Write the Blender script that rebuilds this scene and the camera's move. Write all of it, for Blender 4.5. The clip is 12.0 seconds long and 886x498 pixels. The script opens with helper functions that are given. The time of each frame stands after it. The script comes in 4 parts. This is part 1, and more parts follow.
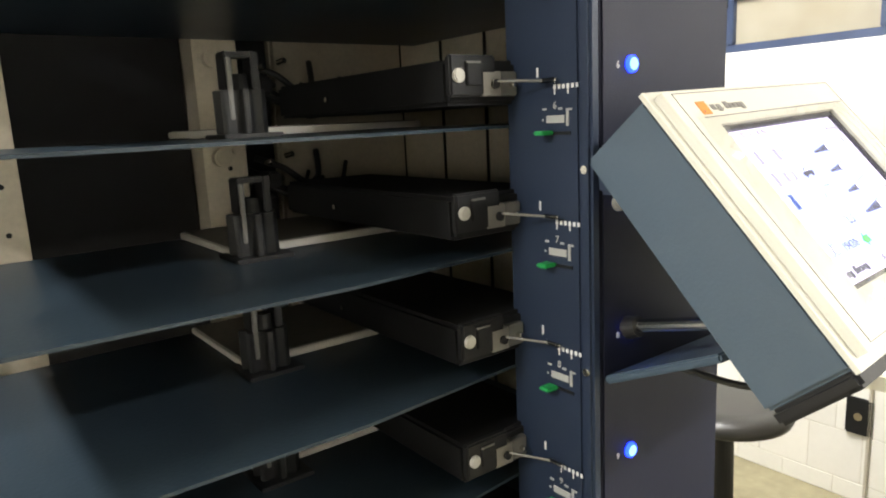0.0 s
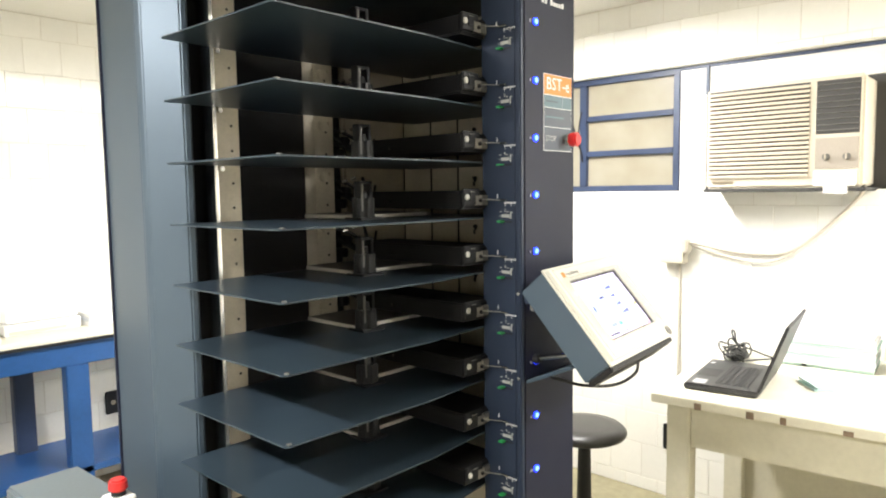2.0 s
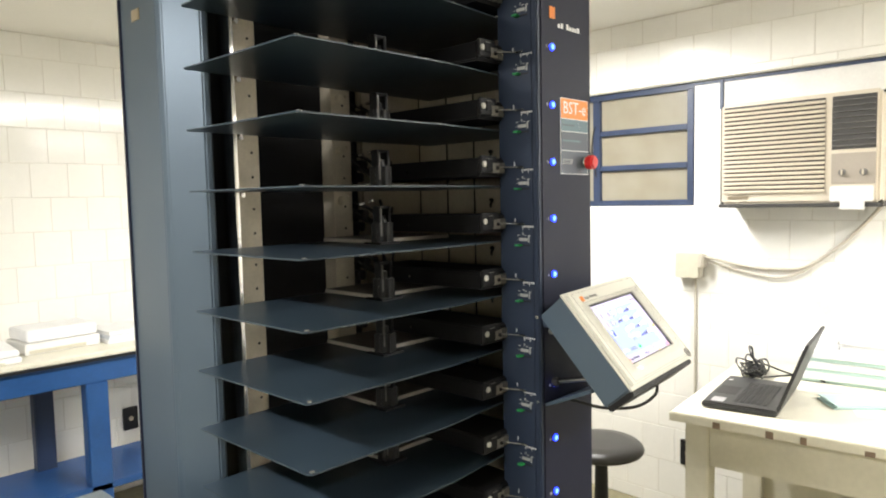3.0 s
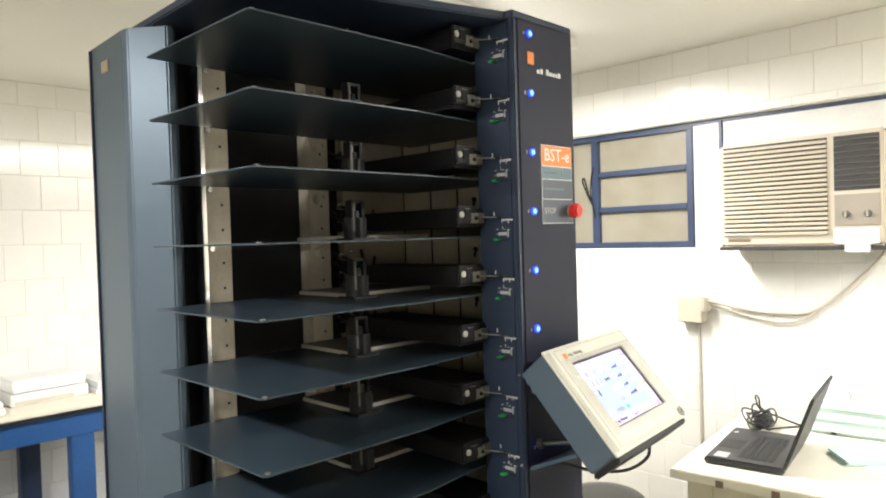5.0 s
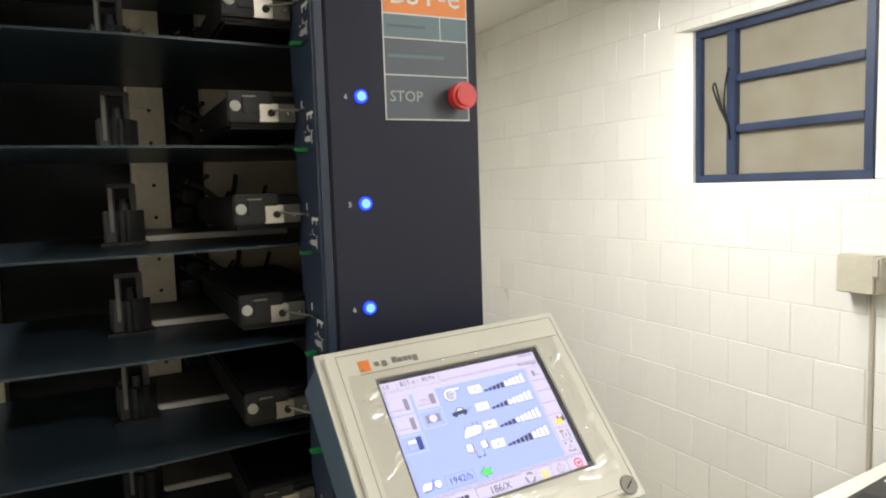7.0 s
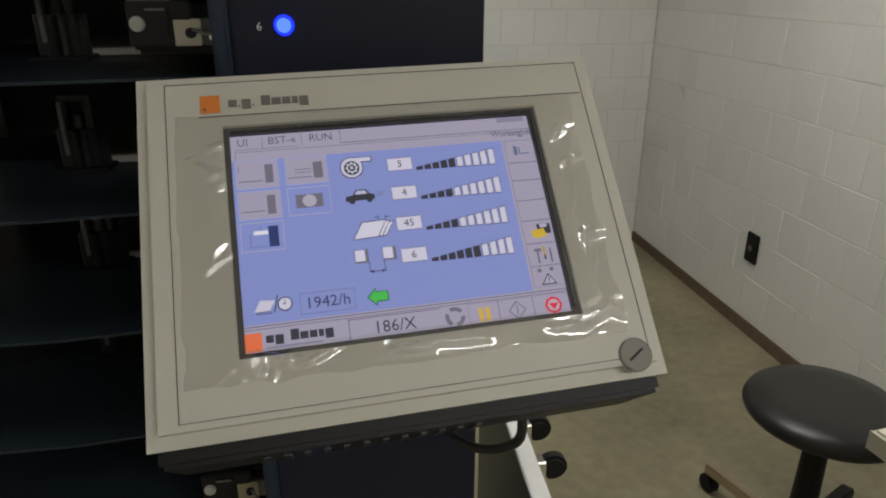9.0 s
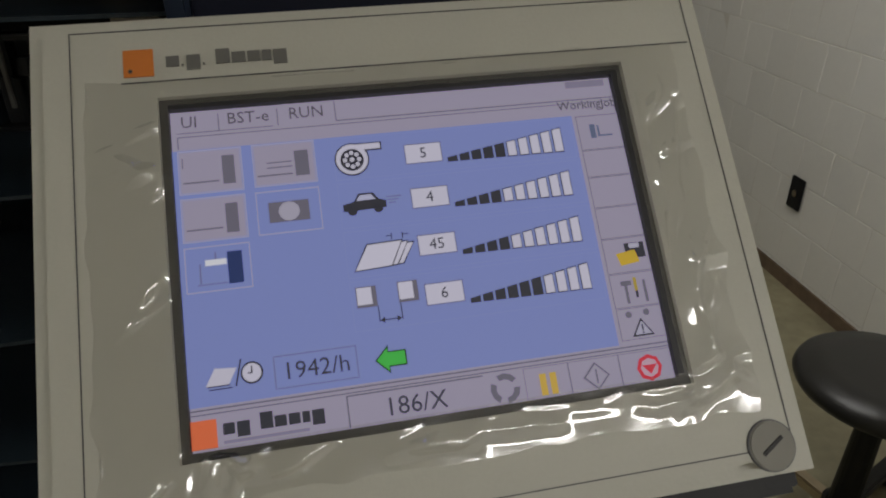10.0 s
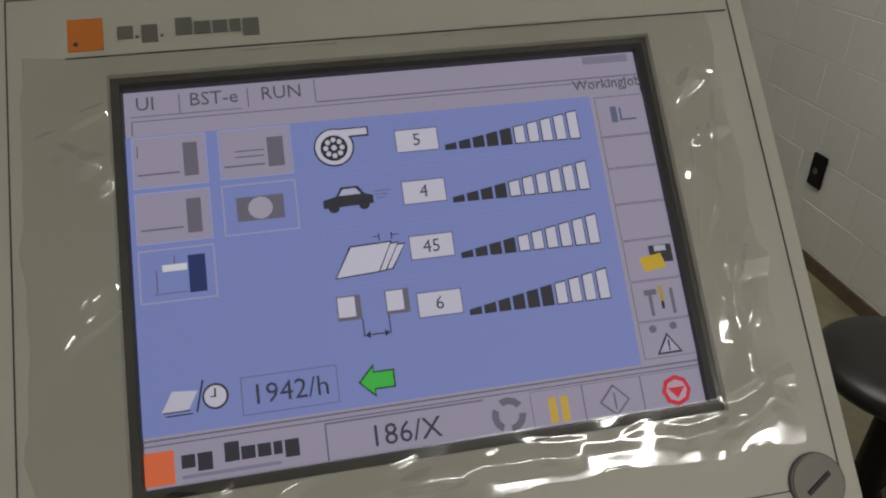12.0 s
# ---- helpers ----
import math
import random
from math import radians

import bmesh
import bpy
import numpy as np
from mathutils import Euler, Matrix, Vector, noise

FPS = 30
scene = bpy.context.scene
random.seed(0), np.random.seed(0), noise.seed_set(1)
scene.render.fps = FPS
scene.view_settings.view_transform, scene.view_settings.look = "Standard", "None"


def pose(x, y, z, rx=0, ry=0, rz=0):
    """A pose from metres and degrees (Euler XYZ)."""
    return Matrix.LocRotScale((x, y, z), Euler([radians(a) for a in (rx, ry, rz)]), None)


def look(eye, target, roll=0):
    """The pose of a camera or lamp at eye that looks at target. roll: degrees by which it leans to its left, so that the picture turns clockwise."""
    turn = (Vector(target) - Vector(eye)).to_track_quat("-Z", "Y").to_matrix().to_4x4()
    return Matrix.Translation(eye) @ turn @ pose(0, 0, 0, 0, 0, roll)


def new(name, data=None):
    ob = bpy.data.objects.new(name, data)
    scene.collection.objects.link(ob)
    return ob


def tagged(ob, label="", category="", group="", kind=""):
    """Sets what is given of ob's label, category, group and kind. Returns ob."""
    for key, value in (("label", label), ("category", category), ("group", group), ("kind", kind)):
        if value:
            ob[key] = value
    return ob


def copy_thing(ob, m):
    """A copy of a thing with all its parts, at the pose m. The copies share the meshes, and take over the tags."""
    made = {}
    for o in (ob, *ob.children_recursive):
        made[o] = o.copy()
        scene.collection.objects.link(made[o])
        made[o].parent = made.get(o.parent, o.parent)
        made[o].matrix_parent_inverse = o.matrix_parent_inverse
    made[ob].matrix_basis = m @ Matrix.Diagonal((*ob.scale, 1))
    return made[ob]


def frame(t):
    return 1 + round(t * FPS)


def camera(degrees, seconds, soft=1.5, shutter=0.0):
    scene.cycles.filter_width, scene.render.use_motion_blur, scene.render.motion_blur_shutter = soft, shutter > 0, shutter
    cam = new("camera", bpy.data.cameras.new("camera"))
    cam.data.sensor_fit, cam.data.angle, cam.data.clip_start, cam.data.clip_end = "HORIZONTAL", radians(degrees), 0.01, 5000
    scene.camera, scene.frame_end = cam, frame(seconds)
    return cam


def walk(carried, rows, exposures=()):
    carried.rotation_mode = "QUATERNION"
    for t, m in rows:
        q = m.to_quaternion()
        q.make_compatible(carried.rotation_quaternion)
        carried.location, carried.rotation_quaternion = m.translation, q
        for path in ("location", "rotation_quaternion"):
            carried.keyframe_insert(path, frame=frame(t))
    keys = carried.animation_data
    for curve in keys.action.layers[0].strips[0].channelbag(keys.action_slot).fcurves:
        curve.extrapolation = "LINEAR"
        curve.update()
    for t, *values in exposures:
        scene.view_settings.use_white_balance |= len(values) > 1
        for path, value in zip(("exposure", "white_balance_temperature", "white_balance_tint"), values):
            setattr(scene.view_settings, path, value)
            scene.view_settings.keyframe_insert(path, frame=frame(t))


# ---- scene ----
cam = camera(66.0, 12.0, soft=2.0)
PATH = [
    (0, (-0.478, -0.409, 1.208), (0.110, 0.378, 1.023), -2.81),
    (0.5, (-0.598, -0.536, 1.306), (-0.003, 0.246, 1.119), -1.18),
    (1, (-0.789, -0.653, 1.339), (-0.127, 0.086, 1.213), -0.86),
    (1.5, (-1.021, -0.787, 1.379), (-0.313, -0.090, 1.272), -1.11),
    (2, (-1.221, -0.899, 1.388), (-0.492, -0.220, 1.304), -0.77),
    (2.5, (-1.232, -0.900, 1.389), (-0.506, -0.217, 1.307), -0.57),
    (3, (-1.238, -0.892, 1.425), (-0.519, -0.201, 1.353), -1.22),
    (3.5, (-1.243, -0.895, 1.456), (-0.523, -0.202, 1.437), -0.76),
    (3.7, (-1.243, -0.893, 1.463), (-0.517, -0.205, 1.457), -0.73),
    (5.3, (-1.039, -0.902, 1.452), (-0.346, -0.182, 1.422), -2.58),
    (5.5, (-0.942, -0.899, 1.444), (-0.288, -0.143, 1.419), -1.70),
    (5.8, (-0.819, -0.912, 1.440), (-0.211, -0.118, 1.398), -1.08),
    (6, (-0.730, -0.879, 1.428), (-0.154, -0.064, 1.374), -1.76),
    (6.5, (-0.478, -0.811, 1.414), (0.055, 0.033, 1.346), -1.51),
    (7, (-0.229, -0.781, 1.396), (0.211, 0.112, 1.304), -1.86),
    (7.5, (-0.056, -0.786, 1.350), (0.199, 0.161, 1.151), 0.78),
    (7.7, (-0.018, -0.785, 1.334), (0.214, 0.146, 1.054), 0.28),
    (9.3, (0.086, -0.512, 1.282), (0.232, 0.392, 0.880), 0.18),
    (9.5, (0.088, -0.480, 1.284), (0.228, 0.409, 0.847), 0.16),
    (10, (0.095, -0.419, 1.272), (0.220, 0.460, 0.812), -0.18),
    (10.5, (0.105, -0.379, 1.263), (0.216, 0.486, 0.773), -0.35),
    (11, (0.109, -0.380, 1.262), (0.218, 0.484, 0.770), -0.32),
    (11.5, (0.106, -0.380, 1.261), (0.215, 0.484, 0.769), -0.42),
    (12, (0.107, -0.379, 1.263), (0.212, 0.484, 0.770), -0.41),
]
walk(cam, [(t, look(eye, target, roll)) for t, eye, target, roll in PATH],
     exposures=[(0, 0.6), (0.6, 1.05), (1.5, 0.9), (2.5, 0.38), (3.6, 0.14), (5.5, 0.24), (6.0, 0.17), (6.5, -0.03), (7.0, -0.4), (7.4, -0.53), (7.7, -0.6), (9.3, -2.0), (10.5, -2.2), (12, -2.2)])

# ---- world and lamps ----
world = bpy.data.worlds.new("sky")
scene.world = world
world.use_nodes = True
wn = world.node_tree.nodes
sky = wn.new("ShaderNodeTexSky")
sky.sky_type = "NISHITA"
sky.sun_disc = False
sky.sun_elevation = radians(35)
world.node_tree.links.new(sky.outputs[0], wn["Background"].inputs[0])
wn["Background"].inputs[1].default_value = 0.06


def area_lamp(name, x, y, z, sx, sy, power, rz=0.0):
    data = bpy.data.lights.new(name, "AREA")
    data.shape, data.size, data.size_y, data.energy, data.color = "RECTANGLE", sx, sy, power, (1.0, 0.982, 0.95)
    ob = new(name, data)
    ob.matrix_world = pose(x, y, z, 0, 0, rz)
    return ob


CEIL = 2.21
area_lamp("tube_light_a", 0.52, 0.66, CEIL - 0.1, 1.2, 0.14, 54)
area_lamp("tube_light_b", -1.9, 0.2, CEIL - 0.1, 0.14, 1.2, 72)
area_lamp("tube_light_c", 1.0, -1.7, CEIL - 0.1, 1.2, 0.14, 58)


# ---- materials ----
def mat(name, base, rough=0.5, metal=0.0, vary=0.12, scale=6.0, fine=120.0, bump=0.05, spec=0.5, piece=0.0, coat=0.0):
    m = bpy.data.materials.new(name)
    m.use_nodes = True
    nt = m.node_tree
    b = nt.nodes["Principled BSDF"]
    tc = nt.nodes.new("ShaderNodeTexCoord")
    big, small = nt.nodes.new("ShaderNodeTexNoise"), nt.nodes.new("ShaderNodeTexNoise")
    big.inputs["Scale"].default_value, small.inputs["Scale"].default_value = scale, fine
    big.inputs["Detail"].default_value = small.inputs["Detail"].default_value = 4.0
    mixv = nt.nodes.new("ShaderNodeMath")
    mixv.operation = "MULTIPLY_ADD"
    nt.links.new(tc.outputs["Object"], big.inputs["Vector"])
    nt.links.new(tc.outputs["Object"], small.inputs["Vector"])
    nt.links.new(big.outputs[0], mixv.inputs[0])
    mixv.inputs[1].default_value = 0.7
    sm = nt.nodes.new("ShaderNodeMath")
    sm.operation = "MULTIPLY"
    sm.inputs[1].default_value = 0.3
    nt.links.new(small.outputs[0], sm.inputs[0])
    nt.links.new(sm.outputs[0], mixv.inputs[2])
    value = mixv.outputs[0]
    if piece:
        info = nt.nodes.new("ShaderNodeObjectInfo")
        add = nt.nodes.new("ShaderNodeMath")
        add.operation = "MULTIPLY_ADD"
        add.inputs[1].default_value = piece
        nt.links.new(info.outputs["Random"], add.inputs[0])
        nt.links.new(value, add.inputs[2])
        value = add.outputs[0]
    ramp = nt.nodes.new("ShaderNodeValToRGB")
    ramp.color_ramp.elements[0].position, ramp.color_ramp.elements[1].position = 0.3, 0.75
    lo = [max(0.0, c * (1 - vary)) for c in base]
    hi = [min(1.0, c * (1 + vary)) for c in base]
    ramp.color_ramp.elements[0].color, ramp.color_ramp.elements[1].color = (*lo, 1), (*hi, 1)
    nt.links.new(value, ramp.inputs[0])
    nt.links.new(ramp.outputs[0], b.inputs["Base Color"])
    rr = nt.nodes.new("ShaderNodeMapRange")
    rr.inputs["To Min"].default_value, rr.inputs["To Max"].default_value = max(0.02, rough * 0.8), min(1.0, rough * 1.2)
    nt.links.new(big.outputs[0], rr.inputs["Value"])
    nt.links.new(rr.outputs[0], b.inputs["Roughness"])
    b.inputs["Metallic"].default_value = metal
    b.inputs["Specular IOR Level"].default_value = spec
    b.inputs["Coat Weight"].default_value = coat
    if bump:
        bp = nt.nodes.new("ShaderNodeBump")
        bp.inputs["Strength"].default_value, bp.inputs["Distance"].default_value = bump, 0.002
        nt.links.new(small.outputs[0], bp.inputs["Height"])
        nt.links.new(bp.outputs[0], b.inputs["Normal"])
    return m


def glow(name, color, strength, base=(0.02, 0.02, 0.02)):
    m = bpy.data.materials.new(name)
    m.use_nodes = True
    b = m.node_tree.nodes["Principled BSDF"]
    b.inputs["Base Color"].default_value = (*base, 1)
    b.inputs["Emission Color"].default_value = (*color, 1)
    b.inputs["Emission Strength"].default_value = strength
    b.inputs["Roughness"].default_value = 0.5
    b.inputs["Specular IOR Level"].default_value = 0.2
    return m


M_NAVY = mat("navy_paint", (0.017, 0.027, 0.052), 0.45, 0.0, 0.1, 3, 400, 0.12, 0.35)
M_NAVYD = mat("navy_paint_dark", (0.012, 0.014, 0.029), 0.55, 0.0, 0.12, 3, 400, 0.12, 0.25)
M_SLATE = mat("slate_paint", (0.052, 0.078, 0.108), 0.30, 0.0, 0.08, 3, 300, 0.1)
M_COLUMN = mat("column_paint", (0.060, 0.086, 0.115), 0.38, 0.35, 0.08, 3, 300, 0.08)
M_BLACK = mat("black_plastic", (0.009, 0.009, 0.010), 0.5, 0.0, 0.2, 10, 300, 0.1, 0.35)
M_STOP = mat("stop_plastic", (0.012, 0.0125, 0.0135), 0.42, 0.0, 0.2, 12, 260, 0.1, 0.4)
M_BLACKP = mat("black_panel", (0.006, 0.006, 0.007), 0.65, 0.0, 0.3, 6, 200, 0.1, 0.3)
M_TRAY = mat("tray_coating", (0.024, 0.037, 0.050), 0.34, 0.0, 0.25, 5, 220, 0.1, 0.3)
M_STEEL = mat("brushed_steel", (0.60, 0.54, 0.43), 0.45, 0.3, 0.2, 9, 160, 0.15)
M_ENDPLATE = mat("polished_steel", (0.46, 0.43, 0.37), 0.34, 0.9, 0.1, 14, 200, 0.1)
M_CHROME = mat("chrome", (0.75, 0.74, 0.72), 0.18, 1.0, 0.05, 10, 200, 0.0)
M_BRASS = mat("warm_metal", (0.5, 0.42, 0.3), 0.3, 0.9, 0.1, 10, 200, 0.0)
M_WHITE = mat("white_print", (0.72, 0.72, 0.72), 0.6, 0.0, 0.05, 10, 100, 0.0)
M_PLATE = mat("white_plate", (0.62, 0.60, 0.55), 0.55, 0.0, 0.1, 14, 160, 0.1)
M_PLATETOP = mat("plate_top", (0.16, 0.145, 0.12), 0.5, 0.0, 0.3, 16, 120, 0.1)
M_GREEN = mat("green_tab", (0.02, 0.30, 0.08), 0.4, 0.0, 0.1)
M_RED = mat("red_button", (0.55, 0.02, 0.02), 0.3, 0.0, 0.1, 20, 200, 0.0)
M_ORANGE = mat("orange_print", (0.72, 0.22, 0.04), 0.5, 0.0, 0.05)
M_LABELA = mat("label_teal", (0.10, 0.16, 0.19), 0.5, 0.0, 0.05)
M_LABELB = mat("label_grey", (0.07, 0.085, 0.11), 0.5, 0.0, 0.05)
M_KNOB = mat("knob_white", (0.42, 0.41, 0.38), 0.45, 0.0, 0.05)
M_DIMPRINT = mat("worn_print", (0.38, 0.38, 0.37), 0.6, 0.0, 0.1)
M_GREYPRINT = mat("grey_print", (0.17, 0.165, 0.155), 0.5)
M_DULL = mat("dull_plate", (0.17, 0.165, 0.155), 0.45, 0.4, 0.15, 20, 200, 0.1)
M_FACE = mat("terminal_face", (0.57, 0.56, 0.495), 0.5, 0.0, 0.05, 5, 500, 0.06)
M_BEZEL = mat("bezel_dark", (0.035, 0.035, 0.04), 0.5)
M_PRINT = mat("dark_print", (0.07, 0.07, 0.075), 0.5)
M_TILE = mat("glazed_tile", (0.82, 0.805, 0.755), 0.13, 0.0, 0.04, 3, 60, 0.03, 0.5, 0.3)
M_GROUT = mat("grout", (0.68, 0.65, 0.58), 0.9, 0.0, 0.14, 5, 90, 0.3)
M_PLASTER = mat("plaster", (0.81, 0.795, 0.75), 0.85, 0.0, 0.04, 2, 80, 0.1)
M_FLOOR = mat("worn_concrete", (0.30, 0.27, 0.17), 0.45, 0.0, 0.45, 2.2, 26, 0.25)
M_WOODT = mat("cream_laminate", (0.70, 0.67, 0.56), 0.4, 0.0, 0.06, 4, 90, 0.04)
M_CREAM = mat("cream_paint", (0.56, 0.53, 0.42), 0.5, 0.0, 0.12, 5, 60, 0.1)
M_CHIP = mat("chipped_wood", (0.16, 0.11, 0.07), 0.8, 0.0, 0.3, 30, 200, 0.3)
M_BLUE = mat("blue_enamel", (0.017, 0.070, 0.215), 0.38, 0.0, 0.2, 5, 60, 0.1)
M_FRAME = mat("blue_steel_frame", (0.028, 0.045, 0.095), 0.42, 0.0, 0.2, 8, 60, 0.1)
M_AC = mat("aged_plastic", (0.58, 0.52, 0.42), 0.5, 0.0, 0.06, 4, 90, 0.05)
M_ACD = mat("ac_dark", (0.04, 0.038, 0.035), 0.6)
M_ACW = mat("ac_white", (0.74, 0.73, 0.70), 0.5)
M_VINYL = mat("black_vinyl", (0.02, 0.019, 0.017), 0.35, 0.0, 0.3, 9, 250, 0.2)
M_LAPTOP = mat("laptop_plastic", (0.022, 0.022, 0.024), 0.42)
M_KEYS = mat("laptop_keys", (0.010, 0.010, 0.011), 0.5)
M_CABLE = mat("black_cable", (0.012, 0.012, 0.012), 0.45)
M_WCABLE = mat("cream_cable", (0.52, 0.48, 0.40), 0.5)
M_PAPER = mat("white_paper", (0.78, 0.78, 0.78), 0.8, 0.0, 0.04, 30, 300, 0.1)
M_PAPERG = mat("green_paper", (0.50, 0.68, 0.62), 0.8, 0.0, 0.05)
M_PAPERT = mat("teal_paper", (0.56, 0.74, 0.72), 0.8, 0.0, 0.05)
M_PINK = mat("pink_paper", (0.45, 0.26, 0.34), 0.8, 0.0, 0.1)
M_GREYBOX = mat("grey_blue_case", (0.10, 0.125, 0.14), 0.45)
M_LED = glow("blue_led", (0.008, 0.03, 1.0), 6)
M_LEDC = glow("blue_led_core", (0.10, 0.24, 1.0), 4.5)
M_TUBE = glow("lit_tube", (1.0, 0.96, 0.88), 14)


def glassy(name, base, rough, trans):
    m = bpy.data.materials.new(name)
    m.use_nodes = True
    b = m.node_tree.nodes["Principled BSDF"]
    tc, no = m.node_tree.nodes.new("ShaderNodeTexCoord"), m.node_tree.nodes.new("ShaderNodeTexNoise")
    no.inputs["Scale"].default_value = 7.0
    ramp = m.node_tree.nodes.new("ShaderNodeValToRGB")
    ramp.color_ramp.elements[0].color = (*[c * k for c, k in zip(base, (0.66, 0.6, 0.5))], 1)
    ramp.color_ramp.elements[1].color = (*base, 1)
    m.node_tree.links.new(tc.outputs["Object"], no.inputs["Vector"])
    m.node_tree.links.new(no.outputs[0], ramp.inputs[0])
    m.node_tree.links.new(ramp.outputs[0], b.inputs["Base Color"])
    b.inputs["Roughness"].default_value = rough
    b.inputs["Transmission Weight"].default_value = trans
    return m


M_FROST = glassy("frosted_glass", (0.40, 0.38, 0.31), 0.3, 0.2)
M_FILM = bpy.data.materials.new("clear_film")
M_FILM.use_nodes = True
fn = M_FILM.node_tree.nodes
fclear, fgloss, fmix = fn.new("ShaderNodeBsdfTransparent"), fn.new("ShaderNodeBsdfGlossy"), fn.new("ShaderNodeMixShader")
fgloss.inputs["Roughness"].default_value = 0.09
fmix.inputs[0].default_value = 0.19
M_FILM.node_tree.links.new(fclear.outputs[0], fmix.inputs[1])
M_FILM.node_tree.links.new(fgloss.outputs[0], fmix.inputs[2])
M_FILM.node_tree.links.new(fmix.outputs[0], fn["Material Output"].inputs[0])


# ---- mesh helpers ----
def part(name, bm, material, parent=None, label="", smooth=False):
    me = bpy.data.meshes.new(name)
    bm.normal_update()
    bm.to_mesh(me)
    bm.free()
    me.materials.append(material)
    if smooth:
        for p in me.polygons:
            p.use_smooth = True
    ob = new(name, me)
    if parent is not None:
        ob.parent = parent
    if label:
        ob["label"] = label
    return ob


def empty(name, m=None):
    ob = new(name)
    if m is not None:
        ob.matrix_world = m
    return ob


def box(x0, x1, y0, y1, z0, z1, bevel=0.0, bm=None, seg=2):
    own = bmesh.new()
    bmesh.ops.create_cube(own, size=1.0)
    for v in own.verts:
        v.co = Vector(((x0 + x1) / 2 + v.co.x * (x1 - x0), (y0 + y1) / 2 + v.co.y * (y1 - y0), (z0 + z1) / 2 + v.co.z * (z1 - z0)))
    if bevel:
        bmesh.ops.bevel(own, geom=own.edges[:], offset=bevel, segments=seg, affect="EDGES")
    return join(bm, own)


def join(bm, own):
    if bm is None:
        return own
    me = bpy.data.meshes.new("tmp")
    own.to_mesh(me)
    own.free()
    bm.from_mesh(me)
    bpy.data.meshes.remove(me)
    return bm


def cyl(p0, p1, r0, r1=None, n=20, bevel=0.0, bm=None, caps=True):
    own = bmesh.new()
    a, b = Vector(p0), Vector(p1)
    bmesh.ops.create_cone(own, cap_ends=caps, segments=n, radius1=r0, radius2=r0 if r1 is None else r1, depth=(b - a).length)
    if bevel:
        rim = [e for e in own.edges if abs(e.verts[0].co.z - e.verts[1].co.z) < 1e-6]
        bmesh.ops.bevel(own, geom=rim, offset=bevel, segments=2, affect="EDGES")
    q = (b - a).to_track_quat("Z", "Y").to_matrix().to_4x4()
    bmesh.ops.transform(own, matrix=Matrix.Translation((a + b) / 2) @ q, verts=own.verts)
    return join(bm, own)


def prism(poly, z0, z1, bevel=0.0, bm=None):
    own = bmesh.new()
    lo = [own.verts.new((x, y, z0)) for x, y in poly]
    hi = [own.verts.new((x, y, z1)) for x, y in poly]
    n = len(poly)
    own.faces.new(lo[::-1])
    own.faces.new(hi)
    for i in range(n):
        own.faces.new((lo[i], lo[(i + 1) % n], hi[(i + 1) % n], hi[i]))
    bmesh.ops.recalc_face_normals(own, faces=own.faces[:])
    if bevel:
        bmesh.ops.bevel(own, geom=own.edges[:], offset=bevel, segments=2, affect="EDGES")
    return join(bm, own)


def tube(points, r, n=8, bm=None, steps=8):
    """A round cable through the points, smoothed."""
    pts = [Vector(p) for p in points]
    line = []
    for i in range(len(pts) - 1):
        p0, p1, p2, p3 = pts[max(i - 1, 0)], pts[i], pts[i + 1], pts[min(i + 2, len(pts) - 1)]
        for k in range(steps):
            t = k / steps
            line.append(0.5 * (2 * p1 + (p2 - p0) * t + (2 * p0 - 5 * p1 + 4 * p2 - p3) * t * t + (3 * p1 - p0 - 3 * p2 + p3) * t ** 3))
    line.append(pts[-1])
    own = bmesh.new()
    rings, up = [], Vector((0.13, 0.21, 1)).normalized()
    for i, p in enumerate(line):
        d = (line[min(i + 1, len(line) - 1)] - line[max(i - 1, 0)]).normalized()
        s = d.cross(up)
        s = s.normalized() if s.length > 1e-4 else Vector((1, 0, 0))
        w = s.cross(d)
        up = w
        rings.append([own.verts.new(p + r * (s * math.cos(2 * math.pi * k / n) + w * math.sin(2 * math.pi * k / n))) for k in range(n)])
    for a, b in zip(rings, rings[1:]):
        for k in range(n):
            own.faces.new((a[k], a[(k + 1) % n], b[(k + 1) % n], b[k]))
    own.faces.new(rings[0])
    own.faces.new(rings[-1][::-1])
    bmesh.ops.recalc_face_normals(own, faces=own.faces[:])
    return join(bm, own)


def text_bm(body, size, thick=0.0004, align="CENTER", bm=None, at=(0, 0, 0)):
    """Lettering in the xy plane with the built-in font."""
    cu = bpy.data.curves.new("lettering", "FONT")
    cu.body, cu.size, cu.extrude, cu.align_x, cu.align_y, cu.resolution_u = body, size, thick, align, "CENTER", 2
    ob = bpy.data.objects.new("lettering", cu)
    scene.collection.objects.link(ob)
    me = bpy.data.meshes.new_from_object(ob.evaluated_get(bpy.context.evaluated_depsgraph_get()))
    own = bmesh.new()
    own.from_mesh(me)
    bmesh.ops.transform(own, matrix=Matrix.Translation(at), verts=own.verts)
    bpy.data.objects.remove(ob)
    bpy.data.curves.remove(cu)
    bpy.data.meshes.remove(me)
    return join(bm, own)


def turned(bm, m):
    bmesh.ops.transform(bm, matrix=m, verts=bm.verts)
    return bm


